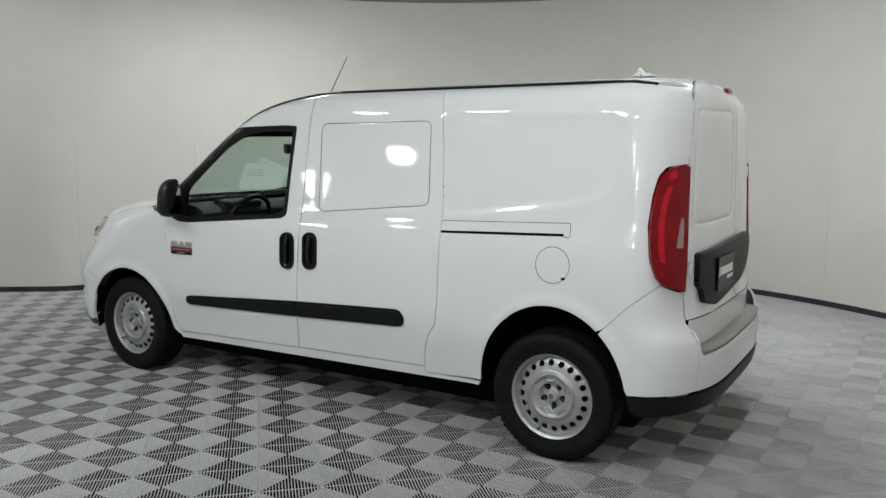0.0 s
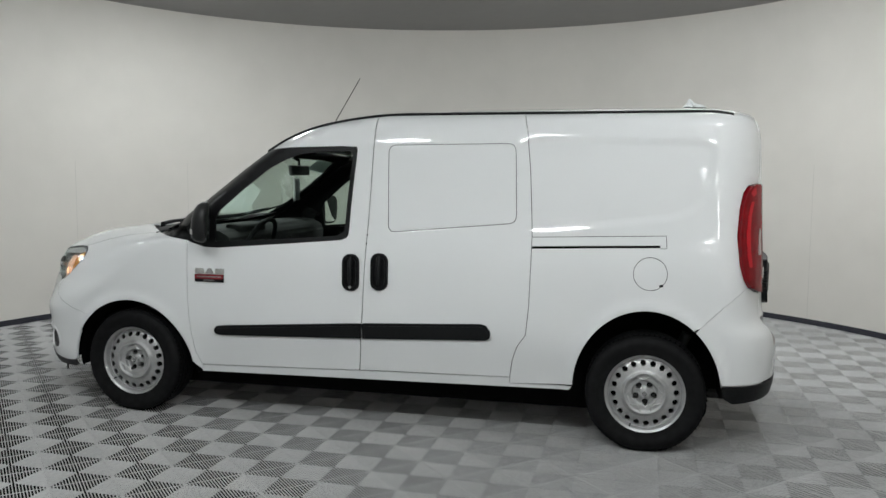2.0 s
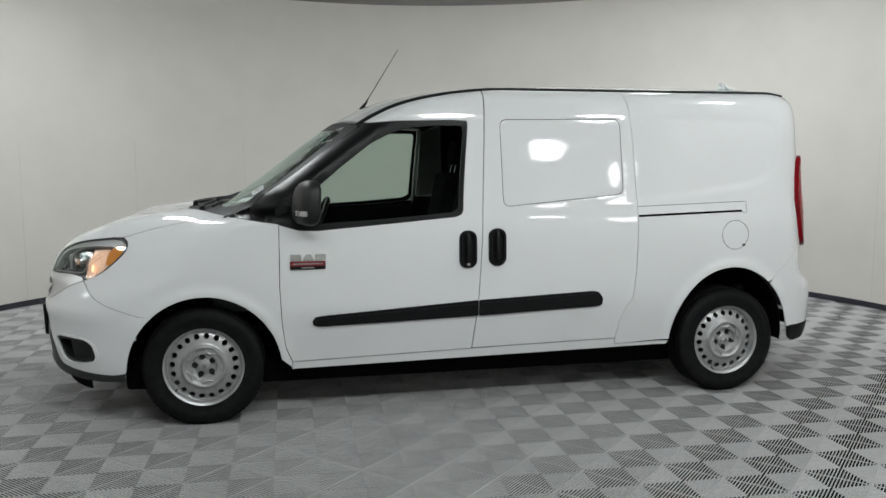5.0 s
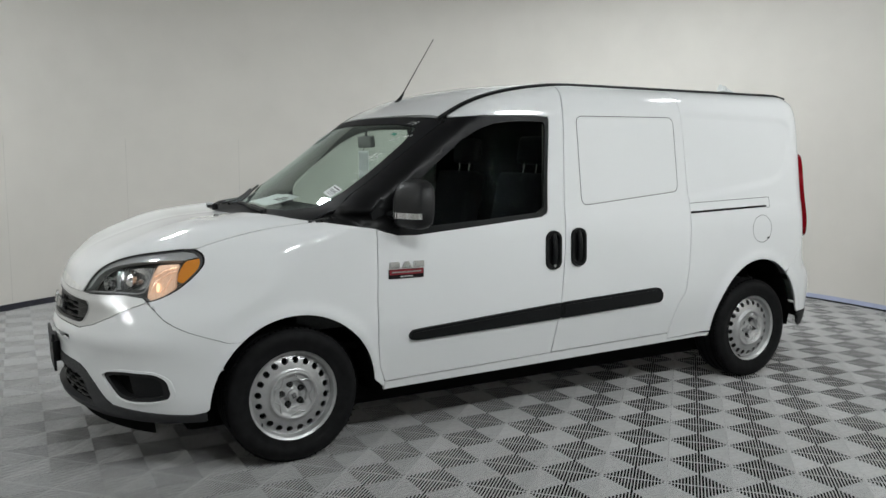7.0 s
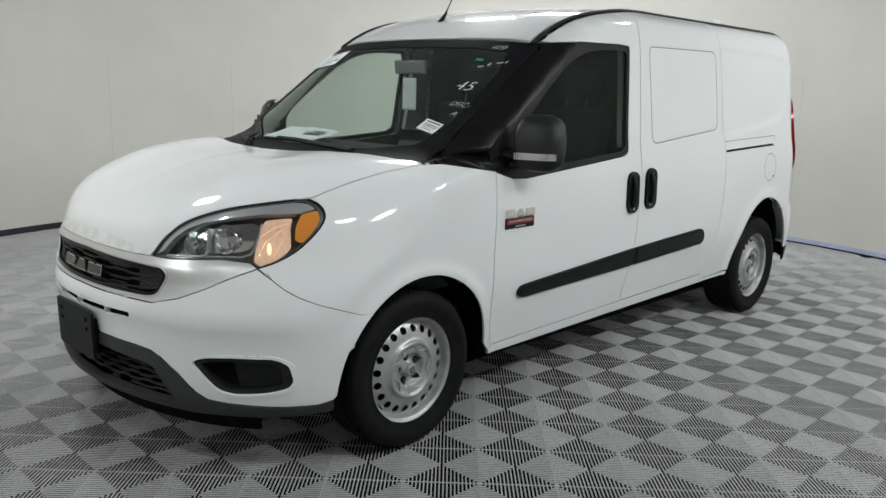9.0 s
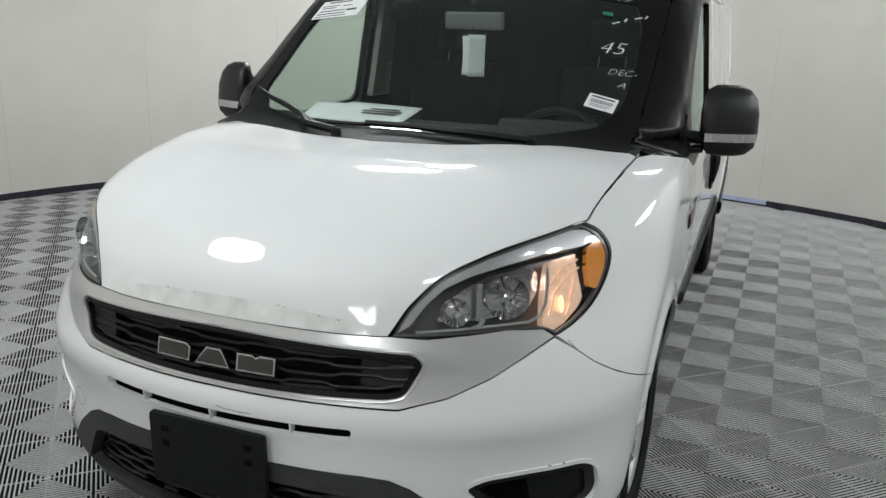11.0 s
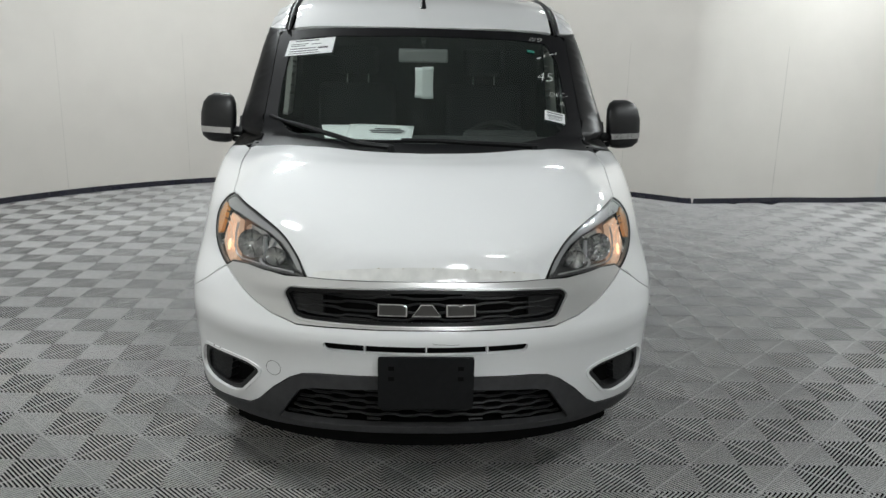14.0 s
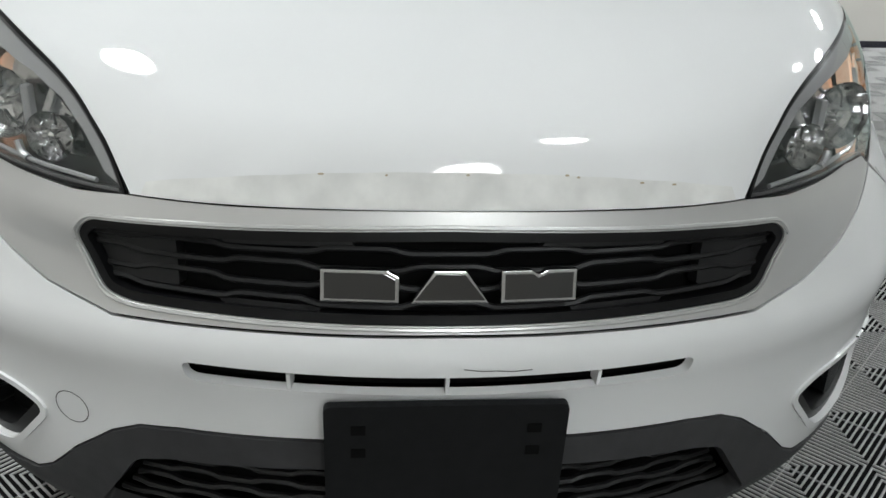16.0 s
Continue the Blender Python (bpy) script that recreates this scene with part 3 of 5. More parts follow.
def soft_lamp(eye, target, w=.27, h=.18, grid=True, label="oval white studio lamp, unseen, with a cell grid on a stand"):
    """An unseen lamp on a stand; its added grid keeps the light on the van's rear side."""
    ob = thing("studio_lamp", label, "lamp", "studio lamps", at=(eye[0], eye[1], 0))
    m = facing((0, 0, eye[2]), Vector(target) - Vector(eye))
    oval = m @ Matrix.Diagonal((1, h / w, 1, 1))
    bm = bmesh.new()
    lathe(bm, [(0.02, -0.16), (0.10, -0.16), (0.16, -0.10), (w, 0.0), (w + .012, 0.012), (w + .012, 0.16), (w, .16), (w, .02)], oval, 40)
    part("shade", bm, PLASTIC, ob, "black lamp shell", True)
    bm = bmesh.new()
    lathe(bm, [(0.001, 0.008), (w * 0.6, 0.006), (w, 0.004)], oval, 40)
    part("diffuser", bm, SOFTBOX, ob, "glowing white front cloth", True)
    bm = bmesh.new()
    for k in range(-10, 11) if grid else ():
        u = k * .05
        if abs(u) < w * .98:
            half_h = h * math.sqrt(1 - (u / w) ** 2)
            box(bm, (.002, 2 * half_h, .14), m @ Matrix.Translation((u, 0, .085)))
        if abs(u) < h * .98:
            half_w = w * math.sqrt(1 - (u / h) ** 2)
            box(bm, (2 * half_w, .002, .14), m @ Matrix.Translation((0, u, .085)))
    if grid:
        part("cell_grid", bm, PLASTIC, ob, "black cell grid")
    else:
        bm.free()
    bm = bmesh.new()
    tube(bm, [(0, 0, .05), (0, 0, eye[2] - .1)], 0.014)
    part("pole", bm, DARK_STEEL, ob, smooth=True)
    for a in (0, 120, 240):
        bm = bmesh.new()
        tube(bm, [(0, 0, .45), (.45 * math.cos(radians(a)), .45 * math.sin(radians(a)), .012)], .011)
        part("leg", bm, DARK_STEEL, ob, smooth=True)
    return ob


for at, to, k in (((-2.60, 7.03, 2.95), (-1.2, .85, 1.5), 1), ((-3.75, 7.0, 2.57), (-1.72, .85, 1.37), 1), ((2.89, 5.94, 2.58), (-.66, .84, 1.50), .68), ((4.28, 5.95, 2.20), (-.08, .85, 1.35), .68)):
    soft_lamp(at, to, .28 * k, .18 * k)
# front fill with no known source, added to brighten nose and bumper
soft_lamp((5.35, .45, 2.1), (2.3, 0, .6), .32, .26)

# ---------- the van ----------
van = thing("cargo_van", "white panel cargo van with black trim and steel wheels", "van")

def corner(pts):
    """Outline points of the front, drawn in towards the middle where the corner is swept back."""
    out = []
    for y, z in pts:
        d = .035 * min(1, max(0, (abs(y) - .44) / .32)) ** 1.6 * float(np.interp(z, [.74, .78, .83, .86, .90, .95, 1.0, 1.03], [.3, 1, 1, .85, .45, .1, -.3, -.4]))
        out.append((y - math.copysign(d, y), z - .33 * d))
    return out


# outline of a headlight in y and z: inner corner, over the top, round the outside, back along the bottom
LIGHT_EDGE = corner([(.407, .815), (.427, .862), (.450, .897), (.480, .931), (.524, .961), (.600, .992), (.714, 1.017), (.748, 1.010), (.776, .985), (.795, .950), (.808, .905), (.808, .860), (.785, .826), (.752, .805), (.72, .819), (.63, .822), (.48, .816)])


def flowing(pts, n=5):
    """A smooth curve through the points."""
    p = [np.array(q) for q in pts]
    p = [2 * p[0] - p[1]] + p + [2 * p[-1] - p[-2]]
    out = []
    for a, b, c, d in zip(p, p[1:], p[2:], p[3:]):
        for t in np.arange(n) / n:
            out.append(tuple(.5 * (2 * b + (c - a) * t + (2 * a - 5 * b + 4 * c - d) * t * t + (3 * b - a - 3 * c + d) * t ** 3)))
    return out + [tuple(p[-2])]


LIGHT_TOP, LIGHT_OUT = flowing(LIGHT_EDGE[:7]), flowing(LIGHT_EDGE[5:14])[5:]
LIGHT = soften(LIGHT_TOP + LIGHT_OUT[1:] + LIGHT_EDGE[14:], .008, 2)
# joint of fender and bumper in x and z, up to the headlight's lower tip
BUMPER_LINE = [(1.865, .614), (2.034, .675), (2.085, .701), (2.122, .728), (2.144, .757)]
# fender
hood_edge = [(1.945, .728), (1.883, .731), (1.80, .738), (1.70, .748), (1.60, .753), (1.50, .757), (1.44, .760)]
edge_z = surface("T", np.array(hood_edge))[:, 2]
fender = [(float(nose_x(*LIGHT_EDGE[6])), LIGHT_EDGE[6][1])] + [(q[0], float(z)) for q, z in zip(hood_edge, edge_z)] + [(1.37, 1.124), (1.142, 1.09), (1.142, .967), (1.144, .739), (1.135, .541), (1.118, .409), (1.083, .319), (1.083, .288)] \
    + arch(0, 178, 50)[1:] + BUMPER_LINE + [(float(nose_x(y, z)), z) for y, z in LIGHT_OUT[:0:-1]]
# front door skin round its window
xs = np.linspace(-0.018, 0.66, 12)
door_top = [(x, float(rail_z(np.array(x)))) for x in xs]
front_door = [(1.142, 1.087), (1.142, .967), (1.144, .739), (1.135, .541), (1.118, .409), (1.083, .322), (.067, .348), (.063, .362), (.033, .676), (.014, 1.003), (-.005, 1.421)] + door_top \
    + [(.64, 1.637), (.505, 1.645), (.183, 1.652), (.09, 1.648), (.086, 1.63), (.112, 1.324), (.122, 1.15), (.132, 1.13), (.165, 1.115), (.509, 1.086), (.934, 1.052), (1.032, 1.055)]
xs = np.linspace(-.87, -.02, 12)
slide_door = [(.063, .350), (.033, .676), (.014, 1.003), (-.005, 1.421)][::1] + [(x, float(rail_z(np.array(x)))) for x in xs[::-1]] \
    + [(-.894, 1.74), (-.917, 1.519), (-.936, 1.168), (-.935, 1.039), (-.927, .779), (-.911, .615), (-.864, .549), (-.836, .467), (-.821, .366)]
xs = np.linspace(-1.93, -.87, 14)
REAR_EDGE = [(.693, .74), (.70, .865), (.676, 1.15), (.645, 1.459), (.617, 1.60), (.583, 1.732), (.53, 1.81), (.45, 1.842), (.36, 1.858), (.15, 1.872)]
rear_side = [(float(back_x(np.array(y), np.array(z))), z) for y, z in REAR_EDGE]
quarter = [(-.821, .33), (-.821, .366), (-.836, .467), (-.864, .549), (-.911, .615), (-.927, .779), (-.935, 1.039), (-.936, 1.168), (-.917, 1.519), (-.894, 1.74)] \
    + [(x, float(rail_z(np.array(x)))) for x in xs[::-1]] + rear_side[6:2:-1] + [(-2.052, 1.445), (-2.025, 1.405), (-2.008, 1.32), (-1.998, 1.18), (-2.015, 1.03), (-2.04, .95), (-2.062, .915), (-1.935, .81), (-1.827, .701)] + arch(1, 133, -2)[::1]
# arch order: from the bumper joint over the wheel to the sill
quarter = quarter[:-26] + [(WELLS[1][0] + WELLS[1][2] * math.cos(radians(t)), WELLS[1][1] + WELLS[1][3] * math.sin(radians(t))) for t in np.linspace(128, 2, 26)]
sill = [(1.083, .319), (.067, .346), (-.821, .364), (-.821, .33), (-1.165, .335), (-1.15, .312), (1.088, .277), (1.084, .295)]


def rings(outline, offs, step=0.016):
    o = resample(outline, step)
    return [inset(o, d) for d in offs]


EX_DOOR = rings(DOOR_FIELD, (-.012, -.006, -.003, 0, .003, .006, .012), .014)
EX_QUARTER = rings(QUARTER_FIELD, (-.03, -.02, -.01, 0, .012, .022, .032), .02)
for kind, side in (("L", "left"), ("R", "right")):
    sheet("front_fender", patch(kind, fender, step=.02, gap=.0014, edge=.010), PAINT, van)
    d = sheet("front_door", patch(kind, front_door, step=.05), PAINT, van)
    s = sheet("sliding_door", patch(kind, slide_door, step=.05, extra=EX_DOOR), PAINT, van, "white sliding door with a blanked window panel")
    q = sheet("rear_quarter_panel", patch(kind, quarter, step=.03, gap=.0012, extra=EX_QUARTER, edge=.012), PAINT, van)
    sheet("sill", patch(kind, sill, step=.05), PAINT, van)
    # window surround and pane
    surround = [(1.37, 1.122), (1.142, 1.09), (1.032, 1.055), (.934, 1.052), (.509, 1.086), (.165, 1.115), (.132, 1.13), (.122, 1.15), (.112, 1.324), (.086, 1.63), (.09, 1.648), (.183, 1.652), (.505, 1.645), (.64, 1.637), (.682, 1.634)] \
        + [(float(front_x(np.array(.735), np.array(z))), z) for z in np.linspace(1.62, 1.14, 14)]
    pane = soften([(.960, 1.087), (.53, 1.112), (.19, 1.139), (.148, 1.165), (.137, 1.33), (.113, 1.60), (.125, 1.622), (.30, 1.621), (.43, 1.607), (.53, 1.575), (.64, 1.517), (.80, 1.393), (.945, 1.270), (.968, 1.225)], .012)
    sheet("window_surround", patch(kind, surround, [pane], step=.04, gap=.001), GLOSS_BLACK, van, "black pillar and window frame")
    w = sheet("door_window", patch(kind, pane, step=.06, gap=-.002, depth=0, shift=-.012), WINDOW, van, "slightly green clear window pane")
    w.visible_shadow = False
    dark = [(1.9, .62), (1.9, .98), (1.7, 1.04), (1.37, 1.08), (1.15, 1.06), (1.03, 1.03), (.934, 1.03), (.509, 1.06), (.165, 1.09), (.11, 1.11), (.088, 1.324), (.06, 1.66), (.30, 1.68), (.55, 1.67), (.50, 1.70), (.2, 1.73), (-.3, 1.74), (-1.9, 1.74), (-2.06, 1.6), (-2.08, 1.0), (-1.9, .72)] \
        + [(WELLS[1][0] + .40 * math.cos(radians(t)), WELLS[1][1] + .46 * math.sin(radians(t))) for t in np.linspace(130, 2, 16)] + [(-1.1, .30), (1.08, .27)] + [(WELLS[0][0] + .42 * math.cos(radians(t)), WELLS[0][1] + .43 * math.sin(radians(t))) for t in np.linspace(178, 50, 16)]
    sheet("inner_shell", patch(kind, dark, step=.08, gap=0, depth=0, shift=-.022), SEAL, van)

# hood, roof
hood_front = [(float(front_x(np.array(y), np.array(.812))), y) for y in np.linspace(-.40, .40, 41)]
brow_line = [tuple(q) for q in resample(LIGHT_TOP[5:], .008, closed=False)]
hood = [(float(nose_x(y, z)), y) for y, z in brow_line] + hood_edge + [(1.40, .765), (1.50, .655), (1.634, .492), (1.675, .25), (1.683, 0)]
hood = hood + [(x, -y) for x, y in hood[-2::-1]] + hood_front
sheet("hood", patch("T", hood, step=.02, gap=.0018, edge=.010), PAINT, van, "white painted hood with grime along its front edge")
roof = [(.79, 0), (.775, .25), (.74, .45), (.685, .665), (.3, .672), (-1.0, .675), (-1.93, .672)] + [(float(back_x(np.array(y), np.array(z))), y) for y, z in REAR_EDGE[6:]] + [(float(back_x(np.array(0.0), np.array(1.874))), 0)]
roof = roof + [(x, -y) for x, y in roof[-2:0:-1]]
sheet("roof", patch("T", roof, step=.05), PAINT, van)
for s in (1, -1):
    xs = np.concatenate([np.linspace(.70, .3, 12), np.linspace(.2, -1.975, 24)])
    bm = bmesh.new()
    tube(bm, [(x, s * .688, float(top_z(np.array([x]), np.array([.688]))[0]) + .002) for x in xs], .010, 8)
    part("roof_strip", bm, PLASTIC, van, "black drip strip along the roof edge", True)

# windscreen and its black border
border = [(0, 1.136), (.25, 1.135), (.492, 1.1225), (.645, 1.1225), (.735, 1.124), (.735, 1.25), (.735, 1.45), (.735, 1.60), (.71, 1.630), (.45, 1.648), (0, 1.654)]
border = border + [(-y, z) for y, z in border[-2:0:-1]]
clear = soften([(0, 1.157), (.42, 1.160), (.61, 1.187), (.672, 1.25), (.675, 1.38), (.665, 1.50), (.625, 1.588), (.45, 1.606), (0, 1.614), (-.45, 1.606), (-.625, 1.588), (-.665, 1.5), (-.675, 1.38), (-.672, 1.25), (-.61, 1.187), (-.42, 1.160)], .02)
sheet("windscreen_border", patch("F", border, [clear], step=.03, gap=.001), COWL, van, "black windscreen border and cowl")
w = sheet("windscreen", patch("F", clear, step=.04, gap=-.002, depth=0, shift=-.003), WINDSCREEN, van, "clear windscreen with marker writing and stickers")
w.visible_shadow = False

# front bumper: middle sheet and its corners
SEAM = .855
low = [(.855, .300), (.80, .306), (.677, .320), (.62, .328), (.585, .352), (.53, .411), (.465, .462), (.42, .483), (.36, .490), (.17, .497)]
top = [(0, .662), (.271, .659), (.437, .656), (.472, .666), (.530, .681)] + corner([(.615, .722), (.695, .770), (.750, .801)]) + [(float(side_y(np.array(x), np.array(z))), z) for x, z in BUMPER_LINE[:1:-1]] + [(.855, float(np.interp(.855, [side_y(np.array(x), np.array(z)) for x, z in BUMPER_LINE[2:0:-1]], [z for x, z in BUMPER_LINE[2:0:-1]])))]
bumper = top + low + [(-y, z) for y, z in low[::-1]] + [(-y, z) for y, z in top[:0:-1]]
fog = soften([(.575, .462), (.62, .482), (.70, .489), (.80, .487), (.826, .462), (.832, .40), (.822, .373), (.78, .358), (.70, .352), (.655, .366)], .02)
slot = soften([(-.345, .609), (.345, .609), (.338, .581), (-.338, .581)], .012)
bump_side = [(float(front_x(np.array(SEAM), np.array(z))), z) for z in np.linspace(.30, top[-1][1], 48)] + [(2.034, .675), (1.865, .614)] + arch(0, 50, 4, 12) + [(1.962, .308)]
mirror_y = lambda p: [(-a, b) for a, b in p]
sheet("front_bumper", joined(patch("F", bumper, [fog, mirror_y(fog), slot], step=.014, gap=.0005, edge=.008, keep=SEAM), patch("L", bump_side, step=.03, gap=0), patch("R", bump_side, step=.03, gap=0)), PAINT, van, "white front bumper skin")
# dark lower bumper with its wide opening
lows = low + [(-y, z) for y, z in low[::-1]]
under = [(-.855, .262), (-.80, .258), (-.66, .262), (-.55, .262), (-.47, .268), (-.25, .28), (0, .286), (.25, .28), (.47, .268), (.55, .262), (.66, .262), (.80, .258), (.855, .262)]
opening = soften([(-.51, .30), (-.46, .375), (-.43, .42), (-.38, .432), (-.16, .447), (.16, .447), (.38, .432), (.43, .42), (.46, .375), (.51, .30), (.25, .312), (0, .318), (-.25, .312)], .015)
low_side = [(float(front_x(np.array(SEAM), np.array(z))), z) for z in (.262, .28, .300)] + [(1.962, .306), (1.955, .268)]
sheet("lower_bumper", joined(patch("F", lows + under, [opening], step=.03, edge=.012, depth=.03, shift=.004, keep=SEAM), patch("L", low_side, step=.03, gap=0, shift=.004), patch("R", low_side, step=.03, gap=0, shift=.004)), GREY_PLASTIC, van, "dark grey plastic lower bumper")

# dark air guide under the bumper, added also to imitate the shade there
bm = bmesh.new()
rows = []
for y in np.linspace(-.70, .70, 29):
    x = float(front_x(np.array(y), np.array(.30))) - .075
    rows.append([bm.verts.new(q) for q in ((x, y, .285), (x - .012, y, .195), (x - .022, y, .195), (x - .012, y, .285))])
for r0, r1 in zip(rows, rows[1:]):
    for k in range(4):
        bm.faces.new((r0[k], r1[k], r1[(k + 1) % 4], r0[(k + 1) % 4]))
bm.faces.new(rows[0])
bm.faces.new(rows[-1])
part("air_guide", bm, SEAL, van, "black air guide standing also for the shade under the bumper")

# silver band and grille
band = [(0, .817), (.268, .815)] + corner([(.409, .816), (.48, .812), (.64, .825), (.72, .820), (.748, .804), (.695, .7725), (.615, .7245)]) + [(.530, .6835), (.472, .6685), (.437, .659), (.271, .662), (0, .665)]
band = band + [(-y, z) for y, z in band[-2:0:-1]]
mouth = [(0, .793), (.339, .786), (.460, .780), (.480, .757), (.445, .687), (.41, .678), (.215, .676), (0, .676)]
mouth = soften(mouth + [(-y, z) for y, z in mouth[-2:0:-1]], .015)
sheet("grille_band", patch("F", band, [mouth], step=.014, gap=.0005, edge=.008, depth=.02), SILVER, van, "satin silver band round the grille")
sheet("grille_rim", patch("F", mouth, [list(inset(resample(mouth, .012), .012))], step=.02, gap=.0, edge=.012, depth=.03, shift=-.003), GLOSS_BLACK, van)
sheet("grille_back", patch("F", mouth, step=.04, gap=-.004, depth=0, shift=-.045), SEAL, van)
sheet("lower_grille_back", patch("F", opening, step=.04, gap=-.02, depth=0, shift=-.07), SEAL, van)
sheet("slot_back", patch("F", slot, step=.04, gap=-.01, depth=0, shift=-.03), SEAL, van)


# bright bead round the grille and dark plates at its ends
bead = [at_front(y, z, .0005)[0] for y, z in inset(resample(mouth, .02), -.005)]
bm = bmesh.new()
tube(bm, bead + bead[:2], .0032, 6)
part("grille_bead", bm, SILVER, van, smooth=True)
for f in (lambda p: p, mirror_y):
    for o in ([(.350, .776), (.440, .770), (.464, .757), (.440, .705), (.350, .702)], [(.135, .786), (.275, .784), (.292, .766), (.118, .770)], [(.16, .693), (.30, .695), (.285, .683), (.175, .682)]):
        sheet("grille_plate", patch("F", f(soften(o, .006)), step=.03, gap=0, edge=.012, depth=.02, shift=-.016), GRILLE, van)
bm = bmesh.new()
box(bm, (.02, 1.0, .17), Matrix.Translation((2.30, 0, .375)))
part("lower_grille_box", bm, SEAL, van)
# made-up black shelf that hides the floor and keeps the lower grille dark
v = []
for y in np.linspace(-.52, .52, 27):
    v += [(float(front_x(np.array(y), np.array(.30))) - .022, y, .303), (2.27, y, .303)]
mesh_object("lower_grille_shelf", v, [(2 * i, 2 * i + 1, 2 * i + 3, 2 * i + 2) for i in range(26)], SEAL, van)


def hex_bars(name, outline, rows, width, depth, z_of, shift):
    """Wavy bars that meet and part again, like flattened honeycomb."""
    o = resample(outline, .012)
    for r in range(rows):
        run = []
        ys = np.arange(-.6, .6, .012)
        for y in ys:
            ph = ((y / width) + (0.5 if r % 2 else 0)) % 1.0
            lift = 0.5 - smooth01((abs(ph - .5) - .16) / .12)
            z = z_of(y, r + .28 * float(lift))
            if gap_to(o, np.array([[y, z]]))[0] > .003:
                run.append((y, z))
            else:
                if len(run) > 3:
                    bm = bmesh.new()
                    tube(bm, [at_front(a, b, shift)[0] for a, b in run], depth, 6, flat=.8)
                    part(name, bm, GRILLE, van, smooth=True)
                run = []


hex_bars("grille_bar", mouth, 6, .23, .0055, lambda y, r: .683 + r * .0195 - .008 * (1 - (y / .45) ** 2) * (1 - r / 6) + .010 * (r / 6) * (1 - (y / .45) ** 2), -.018)
hex_bars("lower_grille_bar", opening, 6, .12, .006, lambda y, r: .317 + r * .0235, -.03)
for y in (-.205, 0, .205):
    p, n = at_front(y, .594, -.012)
    bm = bmesh.new()
    box(bm, (.005, .024, .02), facing(p, n))
    part("slot_divider", bm, PAINT, van)

# block badge of three chrome shapes in the grille, and door badges (plain shapes)
BLOCKS = ([(-.5, -.5), (-.5, .5), (.35, .5), (.5, .3), (.5, -.5)], [(-.5, -.5), (-.2, .5), (.2, .5), (.5, -.5)], [(-.5, -.5), (-.5, .5), (-.1, .5), (0, .3), (.1, .5), (.5, .5), (.5, -.5)])
for k in range(3):
    p, n = at_front(-.112 + k * .112, .727, .002)
    bm = bmesh.new()
    plate(bm, [(x * .098, y * .042) for x, y in BLOCKS[k]], facing(p, n), .010, .002)
    badge = part("grille_badge", bm, DULL_CHROME, van, "chrome block badge")
    bm = bmesh.new()
    plate(bm, [(x * .088, y * .033) for x, y in BLOCKS[k]], facing(p + n * .0098, n), .0016, .0005)
    part("dark_face", bm, BADGE_DARK, badge)

# headlights


